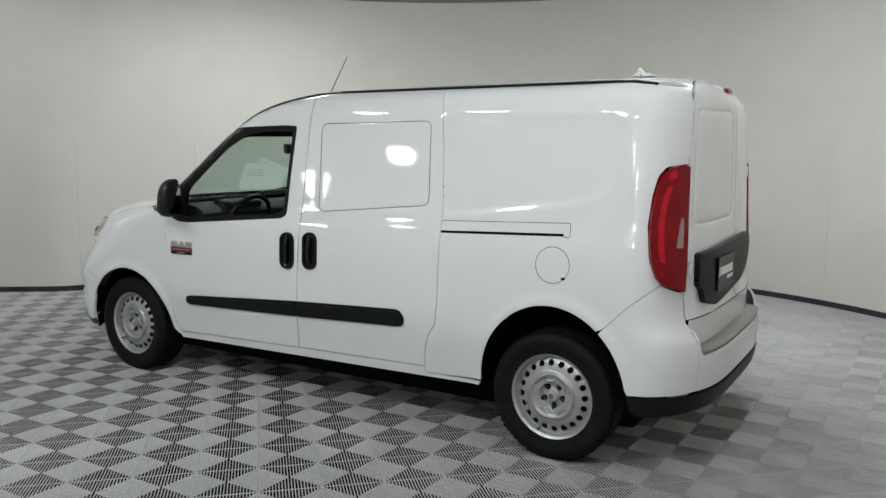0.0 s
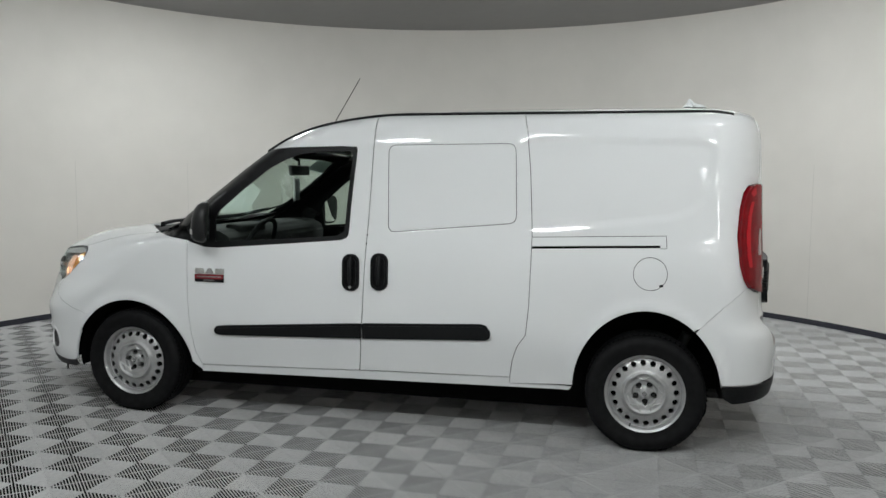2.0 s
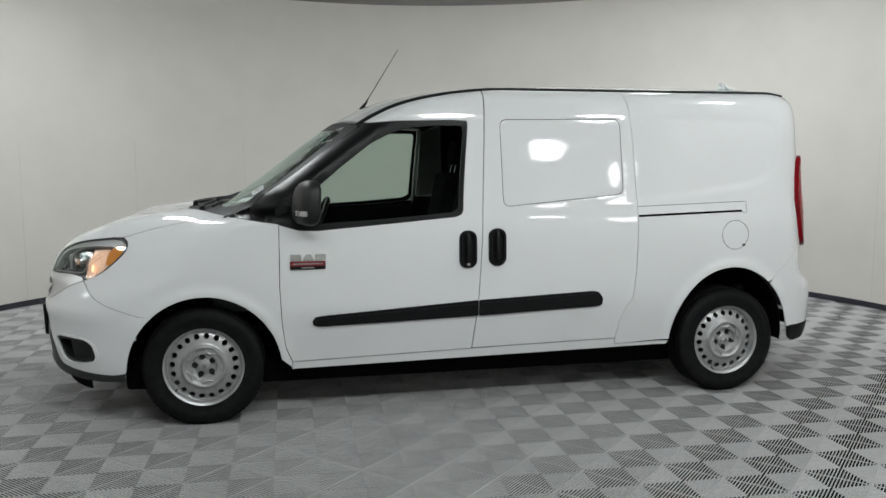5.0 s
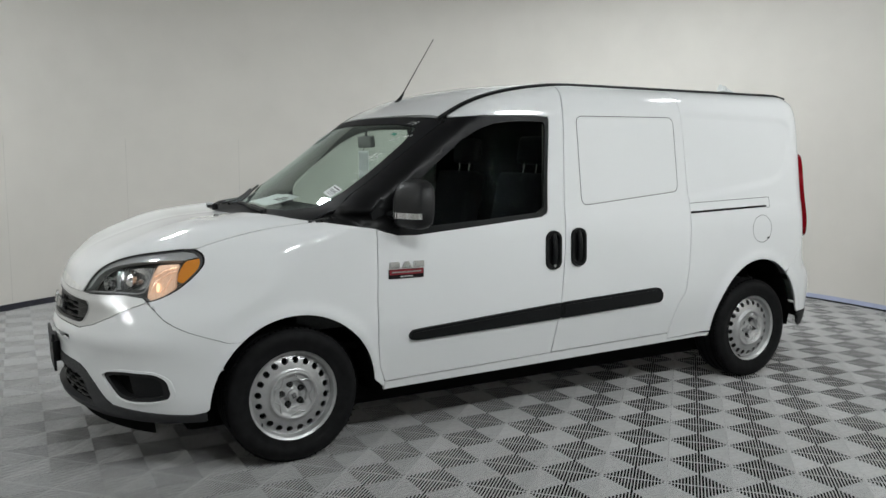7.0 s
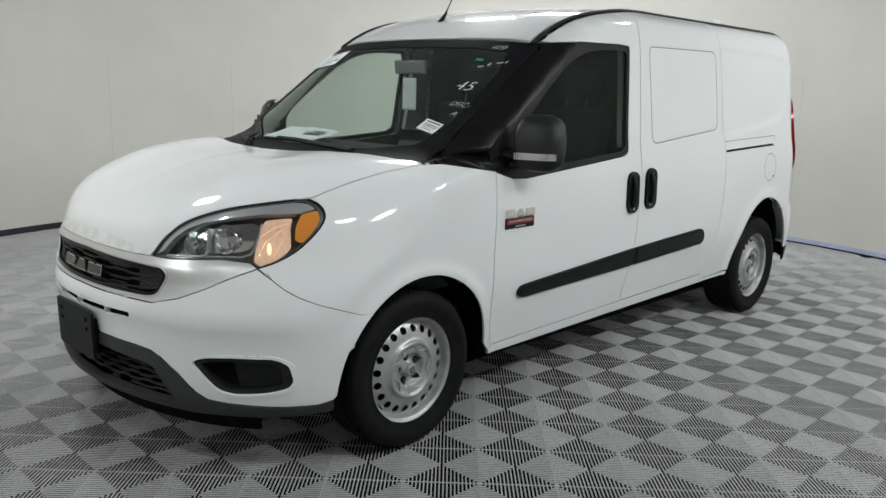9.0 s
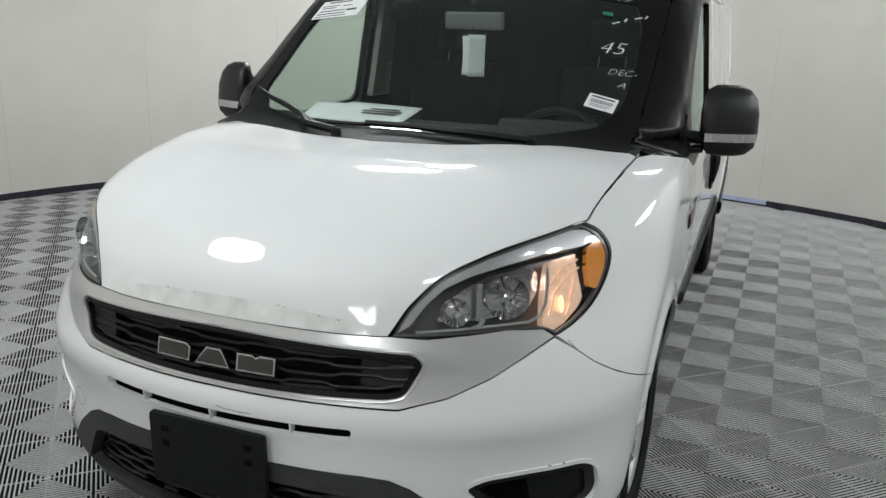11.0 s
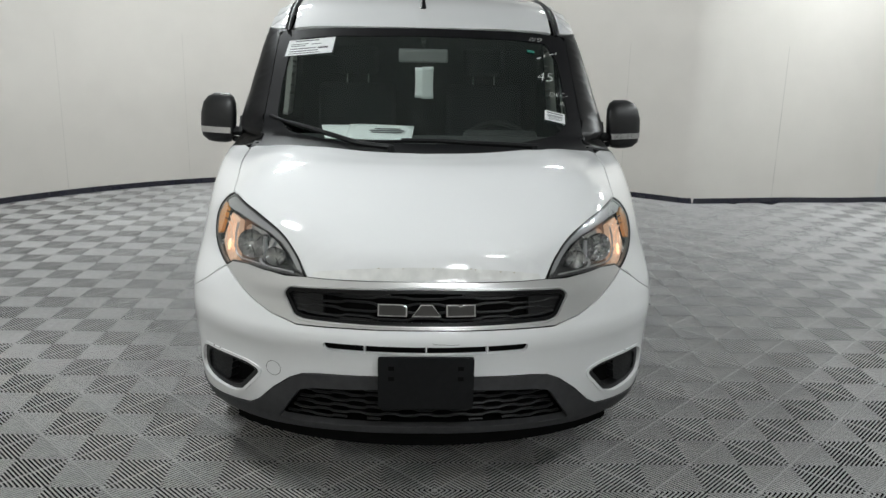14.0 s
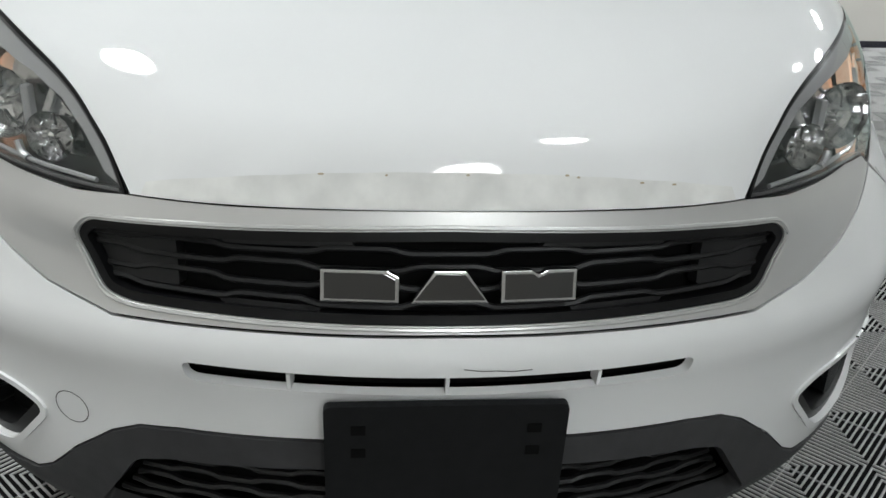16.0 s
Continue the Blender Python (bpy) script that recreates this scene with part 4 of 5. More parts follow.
def headlight(s):
    flip = (lambda p: [(-a, b) for a, b in p]) if s < 0 else (lambda p: p)
    lamp = sheet("headlight", patch("F", flip(LIGHT), step=.04, gap=-.001, edge=.012, depth=0, shift=-.06), LAMP_DARK, van, "clear headlight with dark housing and amber corner")
    sheet("rim", patch("F", flip(LIGHT), [list(inset(resample(flip(LIGHT), .012), .0018))], step=.03, gap=-.001, edge=.012, depth=.004, shift=-.001), GLOSS_BLACK, lamp)
    ring = [inset(resample(LIGHT, .010), d) for d in (.002, .007)]
    flange = patch("F", flip([tuple(q) for q in ring[0]]), [flip([tuple(q) for q in ring[1]])], step=.02, gap=0, edge=.010, depth=.012, shift=-.0045)
    sheet("flange", flange, LAMP_DARK, lamp, "grey inner edge")
    upper = corner([(.414, .822), (.433, .860), (.456, .894), (.485, .927), (.527, .956), (.601, .987), (.713, 1.011), (.744, 1.005), (.764, .988), (.745, .976), (.674, .974), (.604, .960), (.546, .943), (.500, .918), (.470, .885), (.440, .838)])
    sheet("brow", patch("F", flip(upper), step=.02, gap=0, edge=.010, depth=.030, shift=-.008), LAMP_SILVER, lamp, "satin silver brow")
    amber = soften(corner([(.748, .972), (.768, .984), (.783, .968), (.796, .940), (.804, .908), (.802, .884), (.784, .893), (.764, .928)]), .005)
    sheet("amber_corner", patch("F", flip(amber), step=.02, gap=0, edge=.01, depth=.012, shift=-.006), AMBER, lamp, "amber side reflector")
    bulb = soften(corner([(.690, .958), (.735, .966), (.754, .930), (.776, .896), (.792, .870), (.790, .850), (.772, .826), (.750, .815), (.726, .826), (.716, .872), (.700, .918)]), .006)
    sheet("turn_reflector", patch("F", flip(bulb), step=.012, gap=0, edge=.008, depth=.02, shift=-.020), COPPER, lamp, "copper turn signal reflector glowing with the bulb's light")
    p, n = at_front(s * corner([(.752, .862)])[0][0], .858, -.012)
    bm = bmesh.new()
    bmesh.ops.create_uvsphere(bm, u_segments=16, v_segments=10, radius=.009, matrix=facing(p, n) @ Matrix.Diagonal((.9, 2.4, .6, 1)))
    part("turn_bulb", bm, PEACH, lamp, "lit amber bulb", True)
    for pts in (((.708, .905), (.722, .938), (.742, .952)), ((.735, .845), (.728, .890), (.738, .925), (.752, .935)), ((.770, .842), (.768, .875), (.757, .912))):
        bm = bmesh.new()
        tube(bm, [at_front(s * y, z, -.015)[0] for y, z in corner(pts)], .0026, 6)
        part("reflector_rib", bm, COPPER_RIB, lamp, smooth=True)
    bowl = soften(corner([(.50, .845), (.515, .890), (.55, .922), (.60, .945), (.665, .956), (.690, .94), (.705, .90), (.706, .862), (.68, .848), (.60, .842)]), .008)
    sheet("bezel", patch("F", flip(bowl), step=.012, gap=0, edge=.008, depth=.012, shift=-.046), GLINT, lamp, "bright faceted inner shell")
    for y, z, r in ((.635, .897, .052), (.535, .868, .034)):
        (y, z), = corner([(y, z)])
        p, n = at_front(s * y, z, -.026)
        bm = bmesh.new()
        m = facing(p, Vector((1, s * .25, .05)))
        lathe(bm, [(.006, -.030), (r * .30, -.028), (r * .58, -.020), (r * .80, -.008), (r * .94, .006), (r, .014)], m, 18)
        part("reflector", bm, REFLECTOR, lamp, "bright faceted bowl")
        bm = bmesh.new()
        lathe(bm, [(.001, .012), (r * .14, .010), (r * .17, .0), (r * .17, -.026)], m, 12)
        part("bulb_cap", bm, CHROME, lamp, smooth=True)
        for k in range(5):
            a = k * 1.257 + .4
            bm = bmesh.new()
            box(bm, (r * .09, r * .55, .003), m @ Matrix.Rotation(a, 4, "Z") @ Matrix.Translation((0, r * .55, -.014)) @ pose(0, 0, 0, -38, 12))
            part("facet", bm, CHROME if k % 2 else LAMP_DARK, lamp)
    (y, z), = corner([(.582, .885)])
    bm = bmesh.new()
    p, n = at_front(s * y, z, -.028)
    box(bm, (.012, .085, .014), facing(p, Vector((1, s * .25, .05))), .003)
    part("divider", bm, LAMP_SILVER, lamp)
    for k, pts in enumerate((((.455, .826), (.54, .830), (.606, .833), (.690, .836), (.712, .846), (.716, .872), (.703, .912), (.690, .945)), ((.575, .832), (.588, .836), (.594, .850)))):
        bm = bmesh.new()
        tube(bm, [at_front(s * y, z, -.012)[0] for y, z in corner(pts)], .0036 + .002 * k, 8)
        part("light_guide", bm, LAMP_SILVER, lamp, smooth=True)
    c = sheet("cover", patch("F", flip(LIGHT), step=.03, gap=.006, edge=.012, depth=0, shift=-.001), LENS, lamp, "clear plastic cover")
    c.visible_shadow = False


headlight(1)
headlight(-1)


# worn protective film along the hood's lip, with chips
film = [(y, .817 + .002 * math.cos(y * 3)) for y in np.linspace(-.385, .385, 30)] + [(y, .821 + .042 * math.cos(y / .385 * 1.45) ** .6 + .0004 * math.sin(y * 70)) for y in np.linspace(.378, -.378, 40)]
sheet("hood_film", patch("F", film, step=.02, gap=0, edge=.01, depth=0, shift=.0012), FILM, van, "yellowed worn film along the hood lip")
chips = random.Random(11)
for y in (-.16, -.08, .02, .145, .16, .245, .29):
    q = .821 + .042 * math.cos(y / .385 * 1.45) ** .6 + chips.uniform(-.004, .004)
    a = chips.uniform(0, 3)
    w = chips.uniform(.002, .0055)
    o = [(y + w * math.cos(a + b) * chips.uniform(.5, 1), q + .0014 * math.sin(a + b)) for b in np.linspace(0, 2 * math.pi, 8)[:-1]]
    sheet("paint_chip", patch("F", o, step=.02, gap=0, edge=.004, depth=0, shift=.002), CHIP, van)


# fog lamp pockets
def fog_pocket(s):
    f = fog if s > 0 else mirror_y(fog)
    pocket = sheet("fog_pocket", patch("F", f, [list(inset(resample(f, .012), .016))], step=.02, gap=-.001, edge=.012, depth=.05, shift=-.008), GRILLE, van, "black fog lamp surround")
    sheet("recess", patch("F", f, step=.04, gap=.004, depth=0, shift=-.045), SEAL, pocket)
    fin = [(.70, .477), (.80, .475), (.816, .455), (.82, .40), (.81, .38), (.735, .37), (.715, .385)]
    fin = fin if s > 0 else mirror_y(fin)
    sheet("blank", patch("F", soften(fin, .01), step=.03, gap=0, edge=.012, depth=.03, shift=-.016), PLASTIC, pocket)


fog_pocket(1)
fog_pocket(-1)
for f in (fog, mirror_y(fog)):
    r = resample(f, .012)
    sheet("fog_collar", patch("F", list(inset(r, -.011)), [list(inset(r, -.001))], step=.02, gap=0, edge=.012, depth=.006, shift=.004), PAINT, van)

# licence plate holder on the bumper
bm = bmesh.new()
m = Matrix.Translation((2.512, 0, .488)) @ pose(0, 0, 0, 90, 0, 90) @ pose(0, 0, 0, 2)
outline = rounded(.318, .185, .008)
plate(bm, outline, m, .012, .003)
holder = part("plate_holder", bm, PLASTIC, van, "empty black licence plate holder")
for x, y in ((-.115, .055), (.115, .055), (-.115, .018), (.115, .018)):
    bm = bmesh.new()
    box(bm, (.019, .014, .002), m @ Matrix.Translation((x, y, .0125)))
    part("mounting_slot", bm, SEAL, holder)
bm = bmesh.new()
box(bm, (.05, .26, .10), Matrix.Translation((2.487, 0, .49)))
part("bracket", bm, PLASTIC, holder)
# tow hook cap
c2 = [(-.525 + .027 * math.cos(a), .483 + .027 * math.sin(a)) for a in np.linspace(0, 2 * math.pi, 24)[:-1]]
c3 = [(-.525 + .0255 * math.cos(a), .483 + .0255 * math.sin(a)) for a in np.linspace(0, 2 * math.pi, 24)[:-1]]
sheet("tow_cap_joint", patch("F", c2, [c3], step=.02, gap=0, edge=.006, depth=0, shift=.0008), GREY_PLASTIC, van)

# ---------- rear of the van ----------
SEAM_B = .70
zs = np.linspace(.87, .415, 14)
bump_l = [(-1.827, .701), (-1.935, .81), (-2.062, .913), (-2.10, .888)] + [(float(back_x(np.array(SEAM_B), np.array(z))), z) for z in zs] + [(-2.0, .402), (-1.945, .402)] \
    + [(WELLS[1][0] + WELLS[1][2] * math.cos(radians(t)), WELLS[1][1] + WELLS[1][3] * math.sin(radians(t))) for t in np.linspace(168, 130, 12)]
bump_b = [(.70, .415), (.70, .70), (.685, .70), (.68, .60), (.66, .578), (.35, .575), (0, .575), (-.35, .575), (-.66, .578), (-.68, .60), (-.685, .70), (-.70, .70), (-.70, .415), (-.35, .415), (0, .415), (.35, .415)]
top_l = [(.70, .70), (.70, .87), (.694, .87), (.69, .70)]
sheet("rear_bumper", joined(patch("L", bump_l, step=.03, gap=.001, edge=.015), patch("R", bump_l, step=.03, gap=.001, edge=.015), patch("B", bump_b, step=.03, gap=0, edge=.015)), PAINT, van, "white rear bumper with a grey step pad")
val_l = [(float(back_x(np.array(SEAM_B), np.array(z))), z) for z in (.40, .36, .315)] + [(-2.0, .30), (-1.955, .33), (-1.945, .394), (-2.0, .394)]
val_b = [(.70, .40), (.70, .315), (.35, .315), (0, .315), (-.35, .315), (-.70, .315), (-.70, .40), (-.35, .40), (0, .40), (.35, .40)]
sheet("rear_valance", joined(patch("L", val_l, step=.03, gap=0, shift=.003), patch("R", val_l, step=.03, gap=0, shift=.003), patch("B", val_b, step=.03, gap=0, shift=.003, depth=.04)), PLASTIC, van, "black strip under the rear bumper")
# step pad on the ledge and the wall behind it
ys = np.linspace(-.678, .678, 29)
v, f = [], []
for y in ys:
    xi, xo = float(back_x(np.array(y), np.array(.74))) + .004, float(back_x(np.array(y), np.array(.575))) + .004
    v += [(xi, y, .604), (xo + .012, y, .600), (xo, y, .592), (xo, y, .57), (xi, y, .57)]
for i in range(len(ys) - 1):
    f += [(5 * i + k, 5 * i + k + 1, 5 * i + k + 6, 5 * i + k + 5) for k in range(4)]
mesh_object("step_pad", v, f, STEP_PLASTIC, van, "grey ribbed step pad", smooth=False)
v, f = [], []
for y in ys:
    x = float(back_x(np.array(y), np.array(.735)))
    v += [(x, y, .738), (x + .004, y, .60)]
f = [(2 * i, 2 * i + 1, 2 * i + 3, 2 * i + 2) for i in range(len(ys) - 1)]
mesh_object("door_foot", v, f, PAINT, van)

# two hinged rear doors
edge_r = REAR_EDGE
door_l = edge_r + [(-.10, 1.874), (-.10, .74)]
door_r = [(-.105, .74), (-.105, 1.874)] + [(-y, z) for y, z in edge_r[::-1]]
EX_REAR = rings(REAR_FIELD, (-.012, -.006, 0, .006, .012), .016)
rear_door = sheet("rear_door", patch("B", door_l, step=.05, extra=EX_REAR), PAINT, van, "white hinged rear door with a blanked window")
sheet("rear_door", patch("B", door_r, step=.05), PAINT, van)
sheet("rear_inner_shell", patch("B", [(.68, .77), (.69, .865), (.63, 1.459), (.57, 1.732), (.3, 1.84), (-.3, 1.84), (-.57, 1.732), (-.63, 1.459), (-.69, .865), (-.68, .77)], step=.08, gap=0, depth=0, shift=-.02), SEAL, van)
block = soften([(.613, 1.045), (.20, 1.06), (-.36, 1.075), (-.40, 1.0), (-.30, .89), (-.142, .835), (.422, .778), (.549, .805), (.584, .877), (.617, .895)], .02)
handle_block = sheet("rear_handle_block", patch("B", block, step=.04, gap=0, shift=.030, depth=.05, edge=.015), PLASTIC, van, "black plastic number plate housing with handle")
p = Vector((float(back_x(np.array(.26), np.array(.93))) - .034, .26, .925))
m = facing(p, (-1, .02, 0))
bm = bmesh.new()
plate(bm, rounded(.315, .165, .01), m, .006, .002)
dealer = part("dealer_plate", bm, GLOSS_BLACK, handle_block, "black dealer plate with white bars")
for dx, dy, w, h in ((0, .012, .24, .040), (.07, -.03, .12, .018), (-.14, .012, .012, .05)):
    bm = bmesh.new()
    box(bm, (w, h, .002), m @ Matrix.Translation((dx, dy, .0065)))
    part("printed_bar", bm, PAPER, dealer)
bm = bmesh.new()
box(bm, (.05, .30, .03), Matrix.Translation((-2.195, -.12, 1.03)), .01)
part("grip", bm, PLASTIC, handle_block)
p = Vector((float(back_x(np.array(-.12), np.array(1.835))) - .002, -.12, 1.835))
bm = bmesh.new()
plate(bm, rounded(.11, .028, .006), facing(p, (-1, 0, .45)), .01, .002)
part("brake_light", bm, RED, van, "small red high brake light")
bm = bmesh.new()
box(bm, (.012, .022, .006), facing(p + Vector((0, .085, 0)), (-1, 0, .45)))
part("washer_jet", bm, SEAL, van)
for z in (1.40, .98):
    for s in (1, -1):
        bm = bmesh.new()
        cylinder(bm, .011, .011, .06, Matrix.Translation((float(back_x(np.array(.66), np.array(z))) - .006, s * .668, z)), 12)
        part("door_hinge", bm, PAINT, van, smooth=True)


# tail lamps
TAIL = flowing([(-2.088, 1.457), (-2.056, 1.440), (-2.026, 1.395), (-2.008, 1.31), (-1.999, 1.18), (-2.010, 1.05), (-2.034, .955), (-2.062, .912), (-2.09, .893)], 4) + [(float(back_x(np.array(.708 - .055 * (z - .87) / .59), np.array(z))), z) for z in (.873, 1.0, 1.1, 1.2, 1.3, 1.4, 1.45)]
for kind in "LR":
    lamp = sheet("tail_lamp", patch(kind, soften(TAIL, .008), step=.025, gap=.003, edge=.012, depth=.04, shift=.024), RED, van, "tall red tail lamp")
    sheet("red_lens", patch(kind, list(inset(resample(soften(TAIL, .008), .012), .009)), step=.025, gap=0, edge=.012, depth=.004, shift=.0255), RED, lamp)
    strip = [(-2.050, 1.36), (-2.036, 1.30), (-2.028, 1.19), (-2.034, 1.08), (-2.046, 1.02), (-2.062, 1.02), (-2.052, 1.10), (-2.047, 1.20), (-2.054, 1.30), (-2.066, 1.36)]
    sheet("light_strip", patch(kind, soften(strip, .01), step=.02, gap=0, edge=.01, depth=.003, shift=.0265), RED_BRIGHT, lamp, "bright red light strip")
    cap = [(-2.072, 1.435), (-2.058, 1.425), (-2.046, 1.40), (-2.060, 1.385), (-2.078, 1.40)]
    sheet("upper_strip", patch(kind, soften(cap, .006), step=.02, gap=0, edge=.01, depth=.003, shift=.0265), RED_BRIGHT, lamp)
    sheet("reversing_lens", patch(kind, soften([(-2.092, 1.08), (-2.095, 1.19), (-2.100, 1.22), (-2.1045, 1.21), (-2.110, 1.08)], .003), step=.02, gap=0, edge=.01, depth=.004, shift=.028), CLEAR_LENS, lamp, "pale reversing lens")


# thin dark joints drawn along the body
def joint(name, kind, pts, width=.004, mat=SEAL, shift=.0008):
    p = resample(pts, .02, closed=False)
    t = np.gradient(p, axis=0)
    t /= np.hypot(t[:, 0], t[:, 1])[:, None]
    nrm = np.stack([-t[:, 1], t[:, 0]], 1) * width / 2
    rows = [p + nrm, p - nrm]
    n = surface_normal(kind, p)
    a, b = (surface(kind, r) + n * shift for r in rows)
    k = len(p)
    return mesh_object(name, np.concatenate([a, b]), [(i, i + 1, k + i + 1, k + i) for i in range(k - 1)], mat, van)


for kind in "LR":
    joint("bumper_joint", kind, BUMPER_LINE + [(2.150, .780)], .0016, GREY_PLASTIC, .0012)
    joint("slide_rail", kind, [(-.938, 1.100), (-1.25, 1.110), (-1.612, 1.121)], .013, SEAL, .001)
    joint("rail_cover_joint", kind, [(-.938, 1.156), (-1.642, 1.178), (-1.645, 1.112), (-1.612, 1.111)], .003, GREY_PLASTIC)
    joint("fuel_flap_joint", kind, [(-1.565 + .087 * math.cos(a), .977 + .087 * math.sin(a)) for a in np.linspace(0, 2 * math.pi, 40)], .003, GREY_PLASTIC)
    joint("blank_window_joint", kind, list(resample(DOOR_FIELD, .02)) + [DOOR_FIELD[0]], .0035, GREY_PLASTIC) if kind == "L" else None
    joint("fuel_flap_notch", kind, [(-1.612, .915), (-1.632, .917)], .012, SEAL)
joint("scratch", "F", [(.02, .622), (.045, .6185), (.06, .619), (.085, .617), (.11, .6185)], .0013, GREY_PLASTIC)

# side mouldings
MOULD = (soften([(.974, .553), (.955, .578), (.88, .585), (.038, .638), (.038, .549), (.93, .524), (.965, .532)], .01),
         soften([(.032, .638), (-.66, .667), (-.69, .66), (-.716, .625), (-.712, .588), (-.69, .577), (.032, .549)], .01))
for kind in "LR":
    for o in MOULD:
        mo = sheet("side_moulding", patch(kind, o, step=.03, gap=0, edge=.015, depth=.02, shift=.012), PLASTIC, van, "black rubbing strip along the doors")
        sheet("raised_face", patch(kind, list(inset(resample(o, .015), .014)), step=.03, gap=0, edge=.015, depth=.006, shift=.0165), PLASTIC, mo)


# door handles
def door_handle(x, z, lock, kind):
    p, n = at_side(x, z, 0, kind)
    m = facing(p, n)
    bm = bmesh.new()
    o = rounded(.104, .214, .046, 8)
    i = rounded(.070, .178, .033, 8)
    k = len(o)
    a = [bm.verts.new(m @ Vector((*q, .001))) for q in o]
    b = [bm.verts.new(m @ Vector((q[0] * .95, q[1] * .97, .013))) for q in o]
    c = [bm.verts.new(m @ Vector((*q, .012))) for q in i]
    d = [bm.verts.new(m @ Vector((q[0] * .86, q[1] * .9, .0025))) for q in i]
    for r0, r1 in ((a, b), (b, c), (c, d)):
        for j in range(k):
            bm.faces.new((r0[j], r0[(j + 1) % k], r1[(j + 1) % k], r1[j]))
    bm.faces.new(d)
    h = part("door_handle", bm, GLOSS_BLACK, van, "black pull handle in an oval cup", True)
    bm = bmesh.new()
    pts = [m @ Vector((0, y, .004 + .016 * (1 - (y / .085) ** 2))) for y in np.linspace(-.07, .088, 9)]
    tube(bm, pts, .0125, 10, 1.15)
    part("grip", bm, PLASTIC, h, smooth=True)
    if lock:
        bm = bmesh.new()
        cylinder(bm, .011, .009, .01, m @ Matrix.Translation((0, -.083, .012)), 16)
        part("lock", bm, DULL_CHROME, h, "small key lock", True)


door_handle(.099, .930, True, "L")
door_handle(-.072, .939, False, "L")

# badge on the door: chrome blocks over a dark red bar
for k in range(3):
    p, n = at_side(1.055 - k * .066, .910, .001)
    bm = bmesh.new()
    plate(bm, [(x * .058, y * .030) for x, y in BLOCKS[k]], facing(p, n), .006, .0015)
    part("door_badge", bm, CHROME, van, "chrome block badge")
p, n = at_side(.992, .866, .001)
m = facing(p, n)
bm = bmesh.new()
plate(bm, rounded(.190, .046, .004), m, .005, .001)
bar = part("badge_bar", bm, GLOSS_BLACK, van, "dark red and black badge bar")
bm = bmesh.new()
box(bm, (.184, .025, .002), m @ Matrix.Translation((0, .009, .0055)))
part("red_field", bm, BADGE_RED, bar)
for dx, dy, w in ((0, .009, .160), (0, -.013, .07)):
    bm = bmesh.new()
    box(bm, (w, .008, .0012), m @ Matrix.Translation((dx, dy, .0068)))
    part("lettering_bar", bm, DULL_CHROME, bar)


# outside mirrors
def side_mirror(s):
    bm = bmesh.new()
    rows = []
    # egg-shaped shell: sections along z
    for z, cx, sx, y0, y1 in ((1.078, .985, .02, .955, 1.02), (1.086, .99, .045, .925, 1.05), (1.11, .992, .062, .91, 1.075), (1.16, .99, .066, .90, 1.082), (1.22, .985, .064, .897, 1.08), (1.27, .975, .056, .90, 1.068), (1.298, .968, .042, .912, 1.045), (1.313, .962, .02, .935, 1.01)):
        ring = []
        for a in np.linspace(0, 2 * math.pi, 25)[:-1]:
            ca2, sa2 = math.cos(a), math.sin(a)
            e = .62
            dx = math.copysign(abs(ca2) ** e, ca2) * sx
            dy = math.copysign(abs(sa2) ** e, sa2) * (y1 - y0) / 2
            yy = (y0 + y1) / 2 + dy
            ring.append(bm.verts.new((cx + .2 * sx + dx * .8 - .42 * (yy - .98), s * yy, z)))
        rows.append(ring)
    for r0, r1 in zip(rows, rows[1:]):
        for j in range(24):
            bm.faces.new((r0[j], r0[(j + 1) % 24], r1[(j + 1) % 24], r1[j]))
    bm.faces.new(rows[0])
    bm.faces.new(rows[-1])
    bmesh.ops.translate(bm, verts=bm.verts, vec=(0, s * .007, .012))
    head = part("side_mirror", bm, SHELL, van, "black door mirror with a clear turn signal strip", True)
    bm = bmesh.new()
    tube(bm, [(1.055, s * .85, 1.155), (1.04, s * .90, 1.15), (1.01, s * .95, 1.15)], .032, 10, 1, .7)
    part("arm", bm, PLASTIC, head, smooth=True)
    bm = bmesh.new()
    tube(bm, [(1.05, s * .86, 1.105), (1.03, s * .92, 1.112)], .014, 8)
    part("arm_rib", bm, PLASTIC, head, smooth=True)
    bm = bmesh.new()
    rows = []
    for k, a in enumerate(np.linspace(-44, 66, 23)):
        ca2, sa2 = math.cos(radians(a)), math.sin(radians(a))
        yy = .989 + math.copysign(abs(sa2) ** .62, sa2) * .0895
        out = .0032 + .0012 * (k % 2)
        x = 1.0035 + .0525 * ca2 ** .62 - .42 * (yy - .98)
        rows.append([bm.verts.new((x + d * ca2, s * (yy + .007 + d * sa2), z)) for d, z in ((-.006, 1.172), (out, 1.169), (out, 1.141), (-.006, 1.138))])
    for r0, r1 in zip(rows, rows[1:]):
        for k in range(3):
            bm.faces.new((r0[k], r0[k + 1], r1[k + 1], r1[k])[::s])
    part("signal_strip", bm, GLINT, head, "clear turn signal strip")
    bm = bmesh.new()
    m = facing((.955, s * .985, 1.20), (-1, s * -.30, 0))
    plate(bm, rounded(.135, .185, .035, 6), m, .004)
    part("mirror_glass", bm, MIRROR, head, "mirror glass")
    bm = bmesh.new()
    plate(bm, [(.02, -.02), (.17, .07), (.05, .12), (.0, .05)], Matrix.Translation((1.16, s * .853, 1.11)) @ pose(0, 0, 0, 90, 0, 180), .015 * s)
    part("mirror_foot", bm, PLASTIC, head)


side_mirror(1)
side_mirror(-1)

